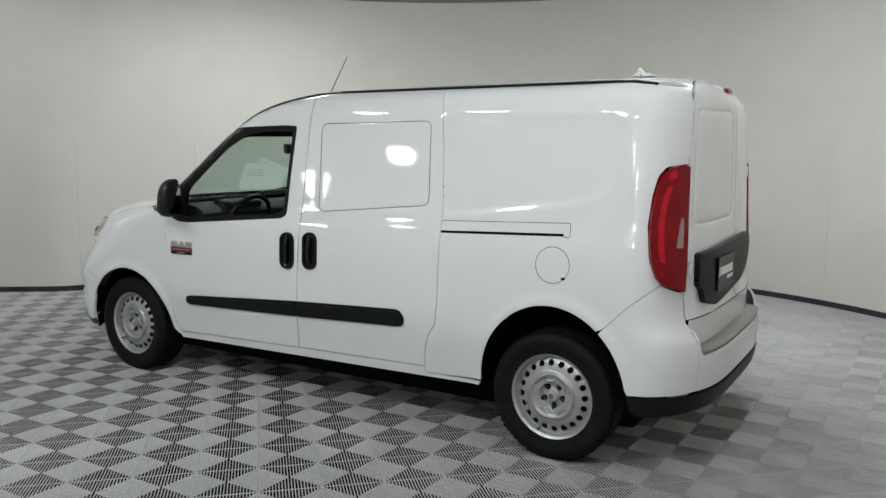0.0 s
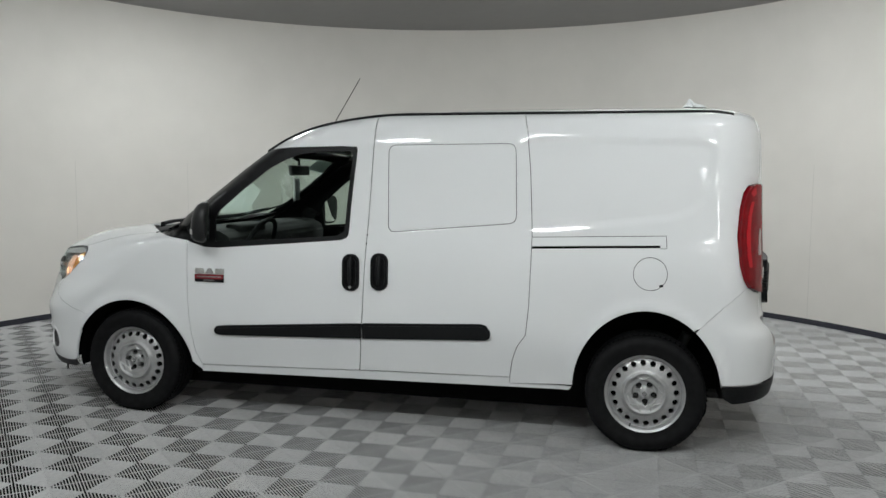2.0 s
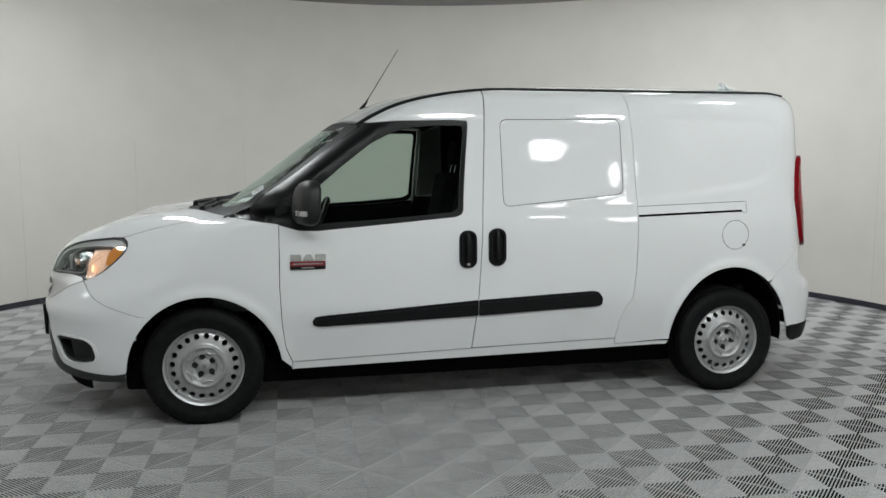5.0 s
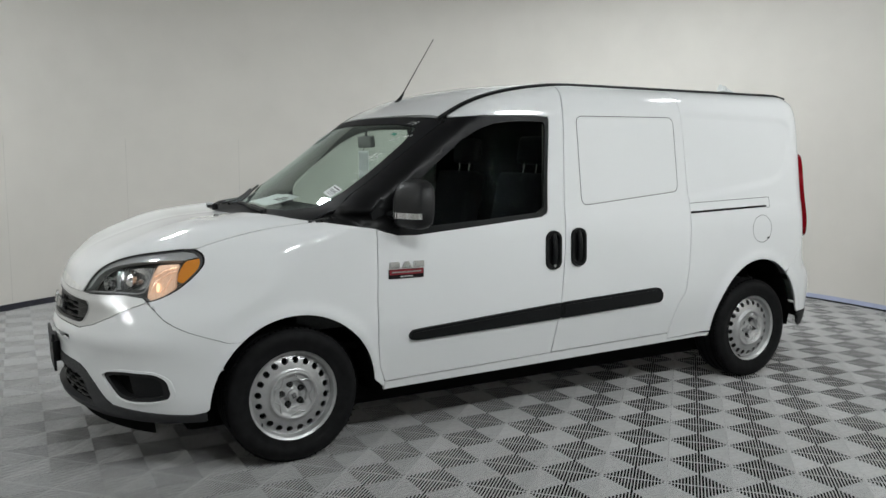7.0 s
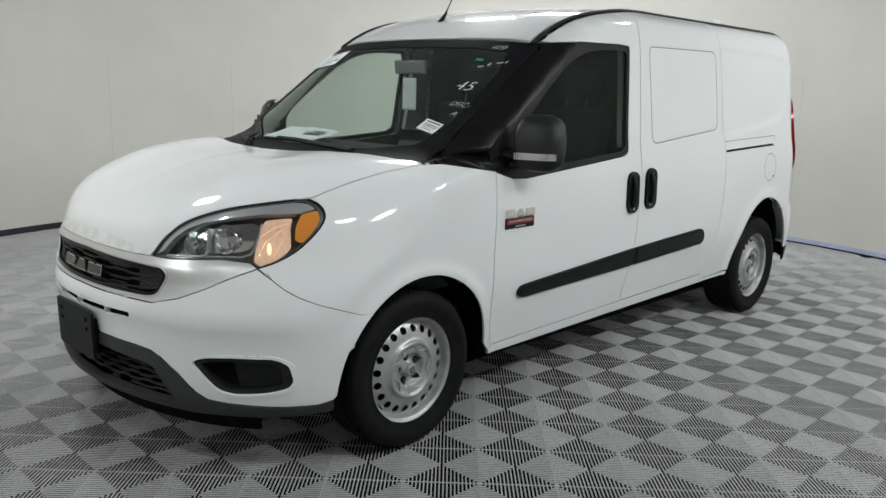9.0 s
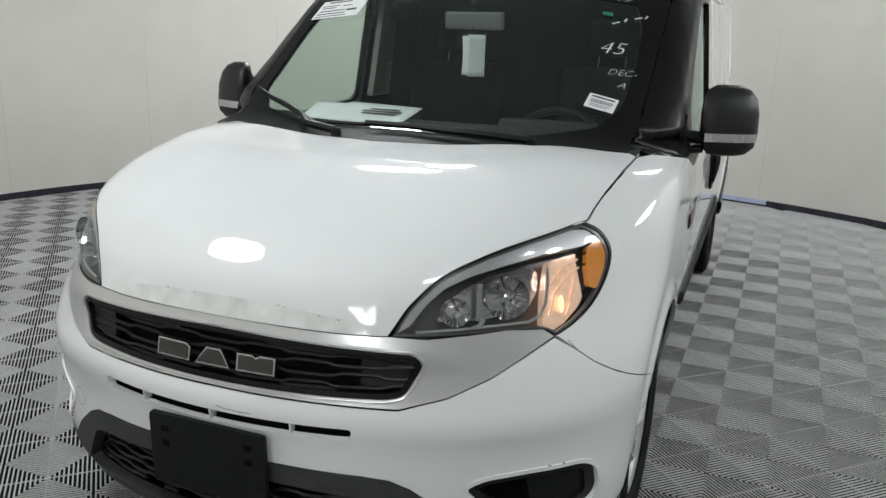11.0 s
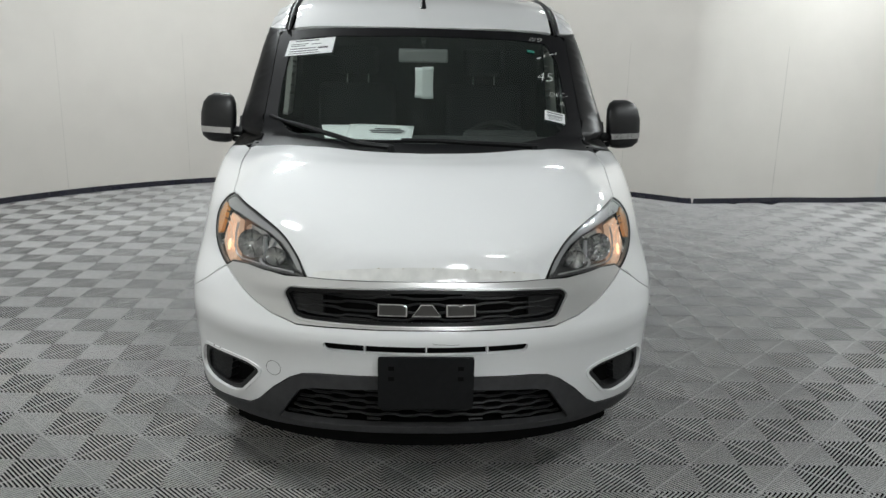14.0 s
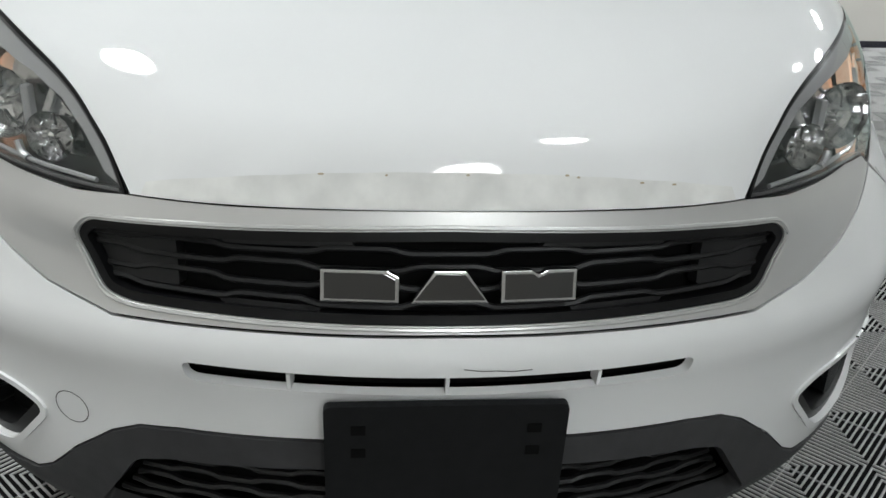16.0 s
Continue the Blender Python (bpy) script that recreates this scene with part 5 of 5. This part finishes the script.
# aerial
bm = bmesh.new()
tube(bm, [(.60, 0, 1.752), (.578, 0, 1.776), (.560, 0, 1.80), (.552, 0, 1.818)], .016, 12, .35, .8)
aerial = part("aerial", bm, PLASTIC, van, "thin black roof aerial", True)
bm = bmesh.new()
tube(bm, [(.556, 0, 1.81), (.46, 0, 1.965), (.352, 0, 2.138)], .0034, 6, .7)
part("rod", bm, PLASTIC, aerial, smooth=True)


# wipers
def on_screen(y, z, off):
    return at_front(y, z, off)[0]


for pts in ([(-.70, 1.238), (-.60, 1.212), (-.50, 1.188), (-.38, 1.163), (-.28, 1.148)], [(-.26, 1.152), (-.10, 1.155), (.05, 1.155), (.20, 1.152), (.34, 1.149)]):
    bm = bmesh.new()
    tube(bm, [on_screen(y, z, .012) for y, z in pts], .007, 6)
    blade = part("wiper", bm, PLASTIC, van, "black windscreen wiper", True)
    bm = bmesh.new()
    q = [on_screen(y, z - .004, .024) for y, z in pts[1:]]
    tube(bm, q + [on_screen(pts[-1][0] + .14, 1.140, .02)], .010, 6, 1.3)
    part("arm", bm, PLASTIC, blade, smooth=True)
for y in (-.14, .47):
    bm = bmesh.new()
    cylinder(bm, .018, .014, .03, Matrix.Translation(on_screen(y, 1.140, .012)), 14)
    part("wiper_pivot", bm, PLASTIC, van, smooth=True)


# ---------- wheels ----------
def wheel_depth(r):
    return pchip([0, .028, .03, .034, .062, .069, .097, .105, .112, .121, .150, .168, .188, .195, .201, .210, .2185],
                 [-.016, -.016, -.017, -.036, -.036, -.010, -.008, .000, .000, -.012, -.020, -.026, -.038, -.042, -.012, -.006, .0])(r)


def circle(cx, cy, r, n):
    return np.array([(cx + r * math.cos(2 * math.pi * k / n), cy + r * math.sin(2 * math.pi * k / n)) for k in range(n)])


def wheel_meshes():
    """Local frame: axle along y, outer face towards +y."""
    holes = [circle(.166 * math.cos(radians(18 * k)), .166 * math.sin(radians(18 * k)), .0150, 14) for k in range(20)]
    holes += [circle(.050 * math.cos(radians(72 * k + 90)), .050 * math.sin(radians(72 * k + 90)), .0165, 12) for k in range(5)]
    ringpts = [circle(0, 0, r, max(14, int(r * 640))) for r in (.028, .034, .060, .066, .072, .085, .097, .101, .105, .1085, .112, .1165, .121, .135, .147, .188, .190, .196, .200, .204, .210)]
    v2, f = triangulate(circle(0, 0, .2185, 96), holes, .03, ringpts)
    r = np.hypot(v2[:, 0], v2[:, 1])
    lobes = 1 + .05 * np.cos(5 * np.arctan2(v2[:, 1], v2[:, 0]) - math.pi / 2) * np.exp(-((r - .088) / .018) ** 2)
    r = r * lobes
    d = wheel_depth(r)
    e = .0015
    sl = (wheel_depth(r + e) - wheel_depth(np.maximum(r - e, 0))) / (2 * e)
    u = v2 / np.maximum(r, 1e-6)[:, None]
    n = np.stack([-sl * u[:, 0], np.ones(len(r)), -sl * u[:, 1]], 1)
    n /= np.linalg.norm(n, axis=1)[:, None]
    v = np.stack([v2[:, 0], d, v2[:, 1]], 1)
    t = np.cross(v[f[:, 1]] - v[f[:, 0]], v[f[:, 2]] - v[f[:, 0]])
    flip = t[:, 1] < 0
    f[flip] = f[flip][:, ::-1]
    faces = [tuple(q) for q in f]
    vs, ns = list(v), list(n)
    for h in holes:
        k = len(h)
        c = h.mean(0)
        i0 = len(vs)
        for dz in (0, -.02):
            for q in h:
                vs.append((q[0], float(wheel_depth(np.hypot(*q))) + dz, q[1]))
                w = (c - q) / np.hypot(*(c - q))
                ns.append((w[0], 0, w[1]))
        faces += [(i0 + j, i0 + (j + 1) % k, i0 + k + (j + 1) % k, i0 + k + j) for j in range(k)]
    return vs, faces, ns


def wheel():
    vs, fs, ns = wheel_meshes()
    w = mesh_object("wheel", vs, fs, STEEL, None, "silver steel wheel with round holes", ns)
    turn = pose(0, 0, 0, -90)
    bm = bmesh.new()
    R = .322
    prof = [(.212, -.20), (.214, .002), (.222, .006), (.232, .004), (.25, .012), (.275, .016), (.290, .013), (.300, .008), (.308, .004), (.3145, -.006), (.319, -.018)]
    for c in (-.05, -.098, -.146):
        prof += [(R, c + .034), (R, c + .006), (R - .007, c + .005), (R - .007, c - .005), (R, c - .006)]
    prof += [(R, -.17), (.317, -.19), (.305, -.205), (.27, -.21), (.235, -.205)]
    lathe(bm, prof, turn, 72, closed=True)
    part("tyre", bm, RUBBER, w, "black road tyre", True)
    bm = bmesh.new()
    for k in range(72):
        a = 2 * math.pi * (k + .5) / 72
        box(bm, (.0045, .030, .008), Matrix.Rotation(a, 4, "Y") @ Matrix.Translation((0, -.022, R - .0045)) @ pose(0, 0, 0, 26, 0, 18))
    tagged(part("tread_pattern", bm, SEAL, w), kind="stuff")
    bm = bmesh.new()
    lathe(bm, [(.2185, .0), (.2205, -.004), (.216, -.02), (.205, -.05), (.200, -.19), (.21, -.2)], turn, 64)
    part("rim_barrel", bm, STEEL, w, smooth=True)
    bm = bmesh.new()
    lathe(bm, [(.0, -.006), (.018, -.006), (.025, -.009), (.028, -.017)], turn, 24)
    part("centre_cap", bm, STEEL, w, smooth=True)
    bm = bmesh.new()
    plate(bm, rounded(.022, .026, .006), facing((0, -.0065, 0), (0, 1, 0)), .003, .001)
    part("cap_emblem", bm, DULL_CHROME, w)
    bm = bmesh.new()
    cylinder(bm, .16, .16, .02, turn @ Matrix.Translation((0, 0, -.09)), 40)
    part("brake_disc", bm, DARK_STEEL, w, smooth=True)
    for k in range(5):
        a = radians(72 * k + 90)
        bm = bmesh.new()
        cylinder(bm, .0095, .0085, .02, Matrix.Translation((.050 * math.cos(a), -.040, .050 * math.sin(a))) @ turn, 6)
        part("lug_nut", bm, DARK_STEEL, w)
    for k in range(5):
        a = radians(72 * k + 54)
        arc = [(a + t, .108 - .030 * (1 - (t / .42) ** 2)) for t in np.linspace(-.42, .42, 9)]
        bm = bmesh.new()
        tube(bm, [(q * math.cos(t), -.0065, q * math.sin(t)) for t, q in arc], .0035, 6)
        part("pressed_arc", bm, STEEL, w, smooth=True)
    bm = bmesh.new()
    tube(bm, [(.168, -.035, -.09), (.176, -.012, -.094)], .004, 6)
    part("valve", bm, PLASTIC, w, smooth=True)
    return w


first = wheel()
first.parent = van
first.matrix_basis = pose(1.555, .858, .320, 0, 12)
for x, y, m in ((-1.555, .858, pose(-1.555, .858, .320, 0, 40)), (1.555, -.858, pose(1.555, -.858, .320, 0, 0, 180)), (-1.555, -.858, pose(-1.555, -.858, .320, 0, 30, 180))):
    copy_thing(first, m)

# wheel housings, underbody, axles, flaps
for i in range(2):
    for s in (1, -1):
        cx, cz, a, b = WELLS[i]
        v, f = [], []
        ang = np.linspace(-4, 184, 27)
        for t in ang:
            for k, y in ((1.012, 0), (1.02, .78), (1.02, .56)):
                y = y or min(.874, float(side_y(np.array(cx + a * math.cos(radians(t))), np.array(max(.27, cz + b * math.sin(radians(t)))))) - (.012 if t > 60 and t < 120 else .048))
                v.append((cx + a * k * math.cos(radians(t)), s * y, cz + b * k * math.sin(radians(t))))
        for j in range(len(ang) - 1):
            f += [(3 * j + k, 3 * j + k + 1, 3 * j + k + 4, 3 * j + k + 3) for k in range(2)]
        f.append(tuple(3 * j + 2 for j in range(len(ang))))
        mesh_object("wheel_housing", v, f, SEAL, van)
bm = bmesh.new()
box(bm, (3.9, 1.24, .20), Matrix.Translation((.05, 0, .245)), .03)
part("underbody", bm, SEAL, van)
bm = bmesh.new()
tube(bm, [(-1.555, -.75, .29), (-1.555, .75, .29)], .04, 10)
part("rear_axle", bm, DARK_STEEL, van, smooth=True)
bm = bmesh.new()
tube(bm, [(-1.66, .62, .36), (-1.78, .63, .62)], .03, 10)
part("shock_absorber", bm, DARK_STEEL, van, smooth=True)
bm = bmesh.new()
tube(bm, [(.9, .2, .22), (-.9, .25, .22), (-1.3, .45, .24), (-2.0, .5, .26)], .03, 10)
part("exhaust_pipe", bm, DARK_STEEL, van, smooth=True)

# ---------- cabin ----------
bm = bmesh.new()
prof = [(1.52, 1.06), (1.45, 1.125), (1.30, 1.145), (1.10, 1.150), (.98, 1.135), (.92, 1.08), (.95, .85), (1.05, .60), (1.5, .60)]
a = [bm.verts.new((x, .76, z)) for x, z in prof]
b = [bm.verts.new((x, -.76, z)) for x, z in prof]
bm.faces.new(a)
bm.faces.new(b[::-1])
for i in range(len(prof)):
    bm.faces.new((a[i], a[(i + 1) % len(prof)], b[(i + 1) % len(prof)], b[i]))
bmesh.ops.bevel(bm, geom=[e for e in bm.edges if abs(e.verts[0].co.y - e.verts[1].co.y) > 1], offset=.02, segments=3, affect="EDGES")
dash = part("dashboard", bm, DASH, van, "dark grey dashboard", True)
bm = bmesh.new()
tube(bm, [(.93 - .07 * math.cos(t) * 1.2, .38 + .19 * math.sin(t), 1.02 + .175 * math.cos(t)) for t in np.linspace(0, 2 * math.pi, 37)], .016, 8)
wheel_rim = part("steering_wheel", bm, PLASTIC, dash, "black steering wheel", True)
bm = bmesh.new()
box(bm, (.07, .15, .12), pose(.945, .38, 1.01, 0, -22), .02)
for t in (90, 270, 180):
    tube(bm, [(.945, .38, 1.01), (.93 - .084 * math.cos(radians(t)), .38 + .19 * math.sin(radians(t)), 1.02 + .175 * math.cos(radians(t)))], .014, 6)
part("hub", bm, PLASTIC, wheel_rim, smooth=True)
bm = bmesh.new()
box(bm, (.12, .36, .10), pose(1.02, .38, 1.12, 0, -10), .03, 3)
part("instrument_hood", bm, DASH, dash, smooth=True)
bm = bmesh.new()
box(bm, (2.0, 1.5, .03), Matrix.Translation((.55, 0, .50)))
part("cabin_floor", bm, INSIDE, van)
bm = bmesh.new()
box(bm, (.03, 1.54, 1.2), Matrix.Translation((-.42, 0, 1.09)))
part("bulkhead", bm, INSIDE, van, "dark partition behind the seats")
sheet("headliner", patch("T", [(.66, .55), (.55, .62), (-.4, .62), (-.4, -.62), (.55, -.62), (.66, -.55)], step=.08, gap=0, depth=0, shift=-.05), HEADLINER, van)
for kind in "LR":
    sheet("door_trim", patch(kind, [(1.10, 1.075), (.5, 1.10), (.13, 1.13), (.1, .5), (1.05, .5)], step=.08, gap=0, depth=.02, shift=-.05), INSIDE, van)
    sheet("pillar_trim", patch(kind, [(.10, 1.16), (.07, 1.64), (-.08, 1.70), (-.10, 1.16)], step=.06, gap=0, depth=.03, shift=-.05), HEADLINER, van, "light grey door pillar trim")
    s = 1 if kind == "L" else -1
    seat = None
    bm = bmesh.new()
    box(bm, (.52, .48, .16), pose(.30, s * .39, .72, 0, -6), .05, 3)
    seat = part("seat", bm, CLOTH, van, "dark cloth front seat", True)
    bm = bmesh.new()
    box(bm, (.13, .47, .60), pose(-.02, s * .39, 1.04, 0, -12), .05, 3)
    part("backrest", bm, CLOTH, seat, smooth=True)
    bm = bmesh.new()
    box(bm, (.09, .25, .17), pose(-.13, s * .39, 1.47, 0, -8), .035, 3)
    part("headrest", bm, CLOTH, seat, smooth=True)
    for dy in (-.065, .065):
        bm = bmesh.new()
        tube(bm, [(-.09, s * .39 + dy, 1.30), (-.115, s * .39 + dy, 1.42)], .006, 8)
        part("headrest_post", bm, DULL_CHROME, seat, smooth=True)
bm = bmesh.new()
box(bm, (.03, .25, .068), pose(.800, .0, 1.518, 0, 5, -6), .012, 3)
inner = part("inside_mirror", bm, MIRROR_BACK, van, "grey inside mirror", True)
bm = bmesh.new()
tube(bm, [(.80, 0, 1.54), (.80, 0, 1.585), (.84, 0, 1.605)], .012, 8)
part("stalk", bm, PLASTIC, inner, smooth=True)

# ---------- loose things on and in the van ----------
def curled_sheet(name, w, h, m, label, category, mat=PAPER, curl=.01, n=8, parent=None):
    v, f = [], []
    for j in range(n + 1):
        for i in range(n + 1):
            x, y = (i / n - .5) * w, (j / n - .5) * h
            z = curl * (math.sin(3 * i / n + 1) * .5 + (j / n - .5) ** 2 * 2)
            v.append(m @ Vector((x, y, z)))
    for j in range(n):
        for i in range(n):
            f.append((j * (n + 1) + i, j * (n + 1) + i + 1, (j + 1) * (n + 1) + i + 1, (j + 1) * (n + 1) + i))
    ob = mesh_object(name, v, f, mat, parent)
    sol = ob.modifiers.new("thickness", "SOLIDIFY")
    sol.thickness = .0008
    if category:
        tagged(ob, label, category)
    return ob


m = pose(.826, .022, 1.385, 90, 0, 118)
tag = curled_sheet("hanging_tag", .070, .160, m, "white paper tag hanging from the inside mirror", "tag", curl=.008)
bm = bmesh.new()
tube(bm, [(.812, 0, 1.50), (.818, .004, 1.475), (.822, 0, 1.455)], .0015, 6)
part("loop", bm, PLASTIC, tag)
curled_sheet("folded_leaf", .05, .15, pose(.826, -.018, 1.385, 90, 0, 50), "", "", curl=.008, parent=tag)
papers = curled_sheet("paper_sheet", .30, .21, pose(1.29, -.20, 1.178, 13, 0, 86), "white printed papers lying on the dashboard", "paper", curl=.006)
curled_sheet("paper_sheet", .28, .20, pose(1.27, -.32, 1.176, 12, 0, 100), "white printed papers lying on the dashboard", "paper", curl=.006)
for dy, w in ((.045, .12), (.02, .16), (-.005, .14)):
    bm = bmesh.new()
    box(bm, (w, .012, .001), pose(1.29, -.17, 1.180, 13, 0, 86) @ Matrix.Translation((0, dy, .003)))
    part("printed_line", bm, PRINT, papers)


def screen_pose(y, z, off=.003, lean=0):
    p, n = at_front(y, z, off)
    x = Vector((0, 1, 0)) - n * n.y
    x.normalize()
    yv = n.cross(x)
    return Matrix.Translation(p) @ Matrix((x, yv, n)).transposed().to_4x4() @ pose(0, 0, 0, 0, 0, lean)


def sticker(name, y, z, w, h, lean, rows, label):
    m = screen_pose(y, z, .002, lean)
    bm = bmesh.new()
    box(bm, (w, h, .0012), m)
    ob = tagged(part(name, bm, PAPER, None), label, "sticker")
    for dx, dy, bw, bh in rows:
        bm = bmesh.new()
        box(bm, (bw * w, bh * h, .0006), m @ Matrix.Translation((dx * w, dy * h, .0009)))
        part("printed_bar", bm, PRINT, ob)
    return ob


sticker("price_sticker", .607, 1.259, .098, .072, -6, [(0, .33, .8, .10), (0, .12, .75, .04), (0, .03, .75, .04), (0, -.06, .75, .04), (0, -.2, .7, .03), (-.05, -.32, .6, .03)], "white barcode sticker on the windscreen")
sticker("window_form", -.560, 1.551, .24, .125, -5, [(-.1, .40, .5, .06), (-.25, .2, .38, .04), (-.27, .08, .3, .04), (-.15, -.1, .55, .05), (-.12, -.26, .6, .05), (.12, .15, .2, .04), (.28, -.12, .22, .10), (-.1, -.40, .66, .04)], "white printed form stuck on the windscreen")
bm = bmesh.new()
box(bm, (.038, .018, .001), screen_pose(.535, 1.549, .002))
tagged(part("green_tab", bm, GREEN_TAB, None), "small green tab stuck on the windscreen", "sticker")


def marker(text, y, z, size, lean):
    cu = bpy.data.curves.new("marker_writing", "FONT")
    cu.body, cu.size, cu.align_x, cu.align_y = text, size, "CENTER", "CENTER"
    cu.shear, cu.offset = .35, -.020 * size
    tmp = bpy.data.objects.new("marker_writing", cu)
    me = bpy.data.meshes.new_from_object(tmp)
    bpy.data.objects.remove(tmp)
    me.materials.clear()
    me.materials.append(MARKER)
    ob = new("marker_writing", me)
    ob.matrix_world = screen_pose(y, z, .003, lean)
    return tagged(ob, "white hand-written marker on the windscreen", "writing")


marker("#9", .565, 1.607, .062, 0)
marker("45", .582, 1.429, .092, 8)
marker("DEC-", .640, 1.350, .044, 10)
marker("A", .650, 1.312, .045, 0)
for k, (dy, dz, w) in enumerate(((-.04, -.01, .028), (-.01, .0, .02), (.03, .008, .03), (.055, .012, .02))):
    bm = bmesh.new()
    box(bm, (w, .006, .0008), screen_pose(.612 + dy, 1.527 + dz, .003, 35 + 40 * (k % 2)))
    tagged(part("marker_scrawl", bm, MARKER, None), "unreadable white marker stroke on the windscreen", "writing", "marker strokes")

# crumpled plastic left on the roof
rng = random.Random(5)
bm = bmesh.new()
bmesh.ops.create_icosphere(bm, subdivisions=3, radius=1.0)
z0 = float(top_z(np.array([-1.80]), np.array([.34]))[0])
for q in bm.verts:
    k = 1 + rng.uniform(-.3, .3)
    peak = .040 * math.exp(-((q.co.x - .45) / .26) ** 2) + .018 * max(0, 1 - q.co.x ** 2)
    q.co = Vector((-1.80 + q.co.x * .062 * k, .34 + q.co.y * .032 * k, z0 + .001 + max(0, q.co.z) * peak * k))
tagged(part("plastic_scrap", bm, PAPER, None), "crumpled white plastic scrap lying on the van roof", "scrap")

# ---------- floor of ribbed vented tiles, laid at an angle to the van ----------
TILE_SIDE, TILE_TURN = 0.2835, radians(44.0)
TILE_OFF = (0.0299, 0.0868)
RIB_HIGH = 0.0034
# bed below the shallow ribs, its black gives the gaps their shade
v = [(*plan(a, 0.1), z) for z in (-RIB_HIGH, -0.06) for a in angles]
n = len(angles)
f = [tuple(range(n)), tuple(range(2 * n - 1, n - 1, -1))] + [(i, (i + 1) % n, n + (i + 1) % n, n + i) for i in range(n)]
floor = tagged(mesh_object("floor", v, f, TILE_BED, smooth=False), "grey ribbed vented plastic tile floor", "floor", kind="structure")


def rib_tile():
    """Corners and faces of one tile: ribs that stand square to each edge and end on the diagonals, and a thin edge bar."""
    s, n = TILE_SIDE, 10
    pitch = s / 2 / n
    w, h, g = pitch * .34, RIB_HIGH, .0004
    vs, fs = [], []
    for cx, cy, sx, sy in ((0, 0, 1, 1), (s, 0, -1, 1), (s, s, -1, -1), (0, s, 1, -1)):
        for k in range(n):
            c = (k + .5) * pitch
            a, b = c - w / 2, c + w / 2
            for swap in (0, 1):
                quad = [(a, g), (b, g), (b, b), (a, a)]
                if swap:
                    quad = [(q, p) for p, q in quad]
                if (sx * sy < 0) != bool(swap):
                    quad = quad[::-1]
                i = len(vs)
                vs += [(cx + sx * p - s / 2, cy + sy * q - s / 2, z) for z in (0.0, -h) for p, q in quad]
                fs += [(i, i + 1, i + 2, i + 3)] + [(i + 4 + k0, i + 4 + (k0 + 1) % 4, i + (k0 + 1) % 4, i + k0) for k0 in (1, 3)]
    for k in range(4):
        quad = [(g, g), (s - g, g), (s - g - .0009, g + .0009), (g + .0009, g + .0009)]
        i = len(vs)
        for z in (-.0004, -h):
            for p, q in quad:
                x, y = p - s / 2, q - s / 2
                for _ in range(k):
                    x, y = -y, x
                vs.append((x, y, z))
        fs += [(i, i + 1, i + 2, i + 3), (i + 4, i + 5, i + 1, i), (i + 6, i + 7, i + 3, i + 2)]
    return np.array(vs), np.array(fs)


def quads(name, verts, faces, mat):
    """A mesh of four-cornered faces from arrays."""
    me = bpy.data.meshes.new(name)
    me.vertices.add(len(verts))
    me.vertices.foreach_set("co", verts.astype(np.float32).ravel())
    me.loops.add(faces.size)
    me.loops.foreach_set("vertex_index", faces.astype(np.int32).ravel())
    me.polygons.add(len(faces))
    me.polygons.foreach_set("loop_start", np.arange(len(faces), dtype=np.int32) * 4)
    me.update(calc_edges=True)
    me.validate()
    me.materials.append(mat)
    return me


tile_v, tile_f = rib_tile()
tile_mesh = quads("floor_tile", tile_v, tile_f, TILE)
ca, sa = math.cos(TILE_TURN), math.sin(TILE_TURN)
spots = []
for i in range(-34, 36):
    for j in range(-34, 36):
        u, w = TILE_OFF[0] + (i + .5) * TILE_SIDE, TILE_OFF[1] + (j + .5) * TILE_SIDE
        x, y = u * ca - w * sa, u * sa + w * ca
        a = math.degrees(math.atan2(y - CENTRE[1], x - CENTRE[0]))
        if math.hypot(x - CENTRE[0], y - CENTRE[1]) < float(reach(a)) + .1:
            near = min(math.hypot(x - np.clip(x, -2.4, 2.6), y - 1.5), math.hypot(x - 2.9, y - np.clip(y, -1.4, 1.5)))
            spots.append((near, x, y))
spots.sort()
for _, x, y in spots[:300]:
    ob = new("floor_tile", tile_mesh)
    ob.matrix_world = pose(x, y, 0, 0, 0, math.degrees(TILE_TURN))
    ob.parent = floor
far_v, far_f = [], []
for k, (_, x, y) in enumerate(spots[300:]):
    far_v.append(np.stack([tile_v[:, 0] * ca - tile_v[:, 1] * sa + x, tile_v[:, 0] * sa + tile_v[:, 1] * ca + y, tile_v[:, 2]], 1))
    far_f.append(tile_f + k * len(tile_v))
far = new("far_tiles", quads("far_tiles", np.concatenate(far_v), np.concatenate(far_f), TILE))
far.parent = floor
tagged(far, kind="stuff")
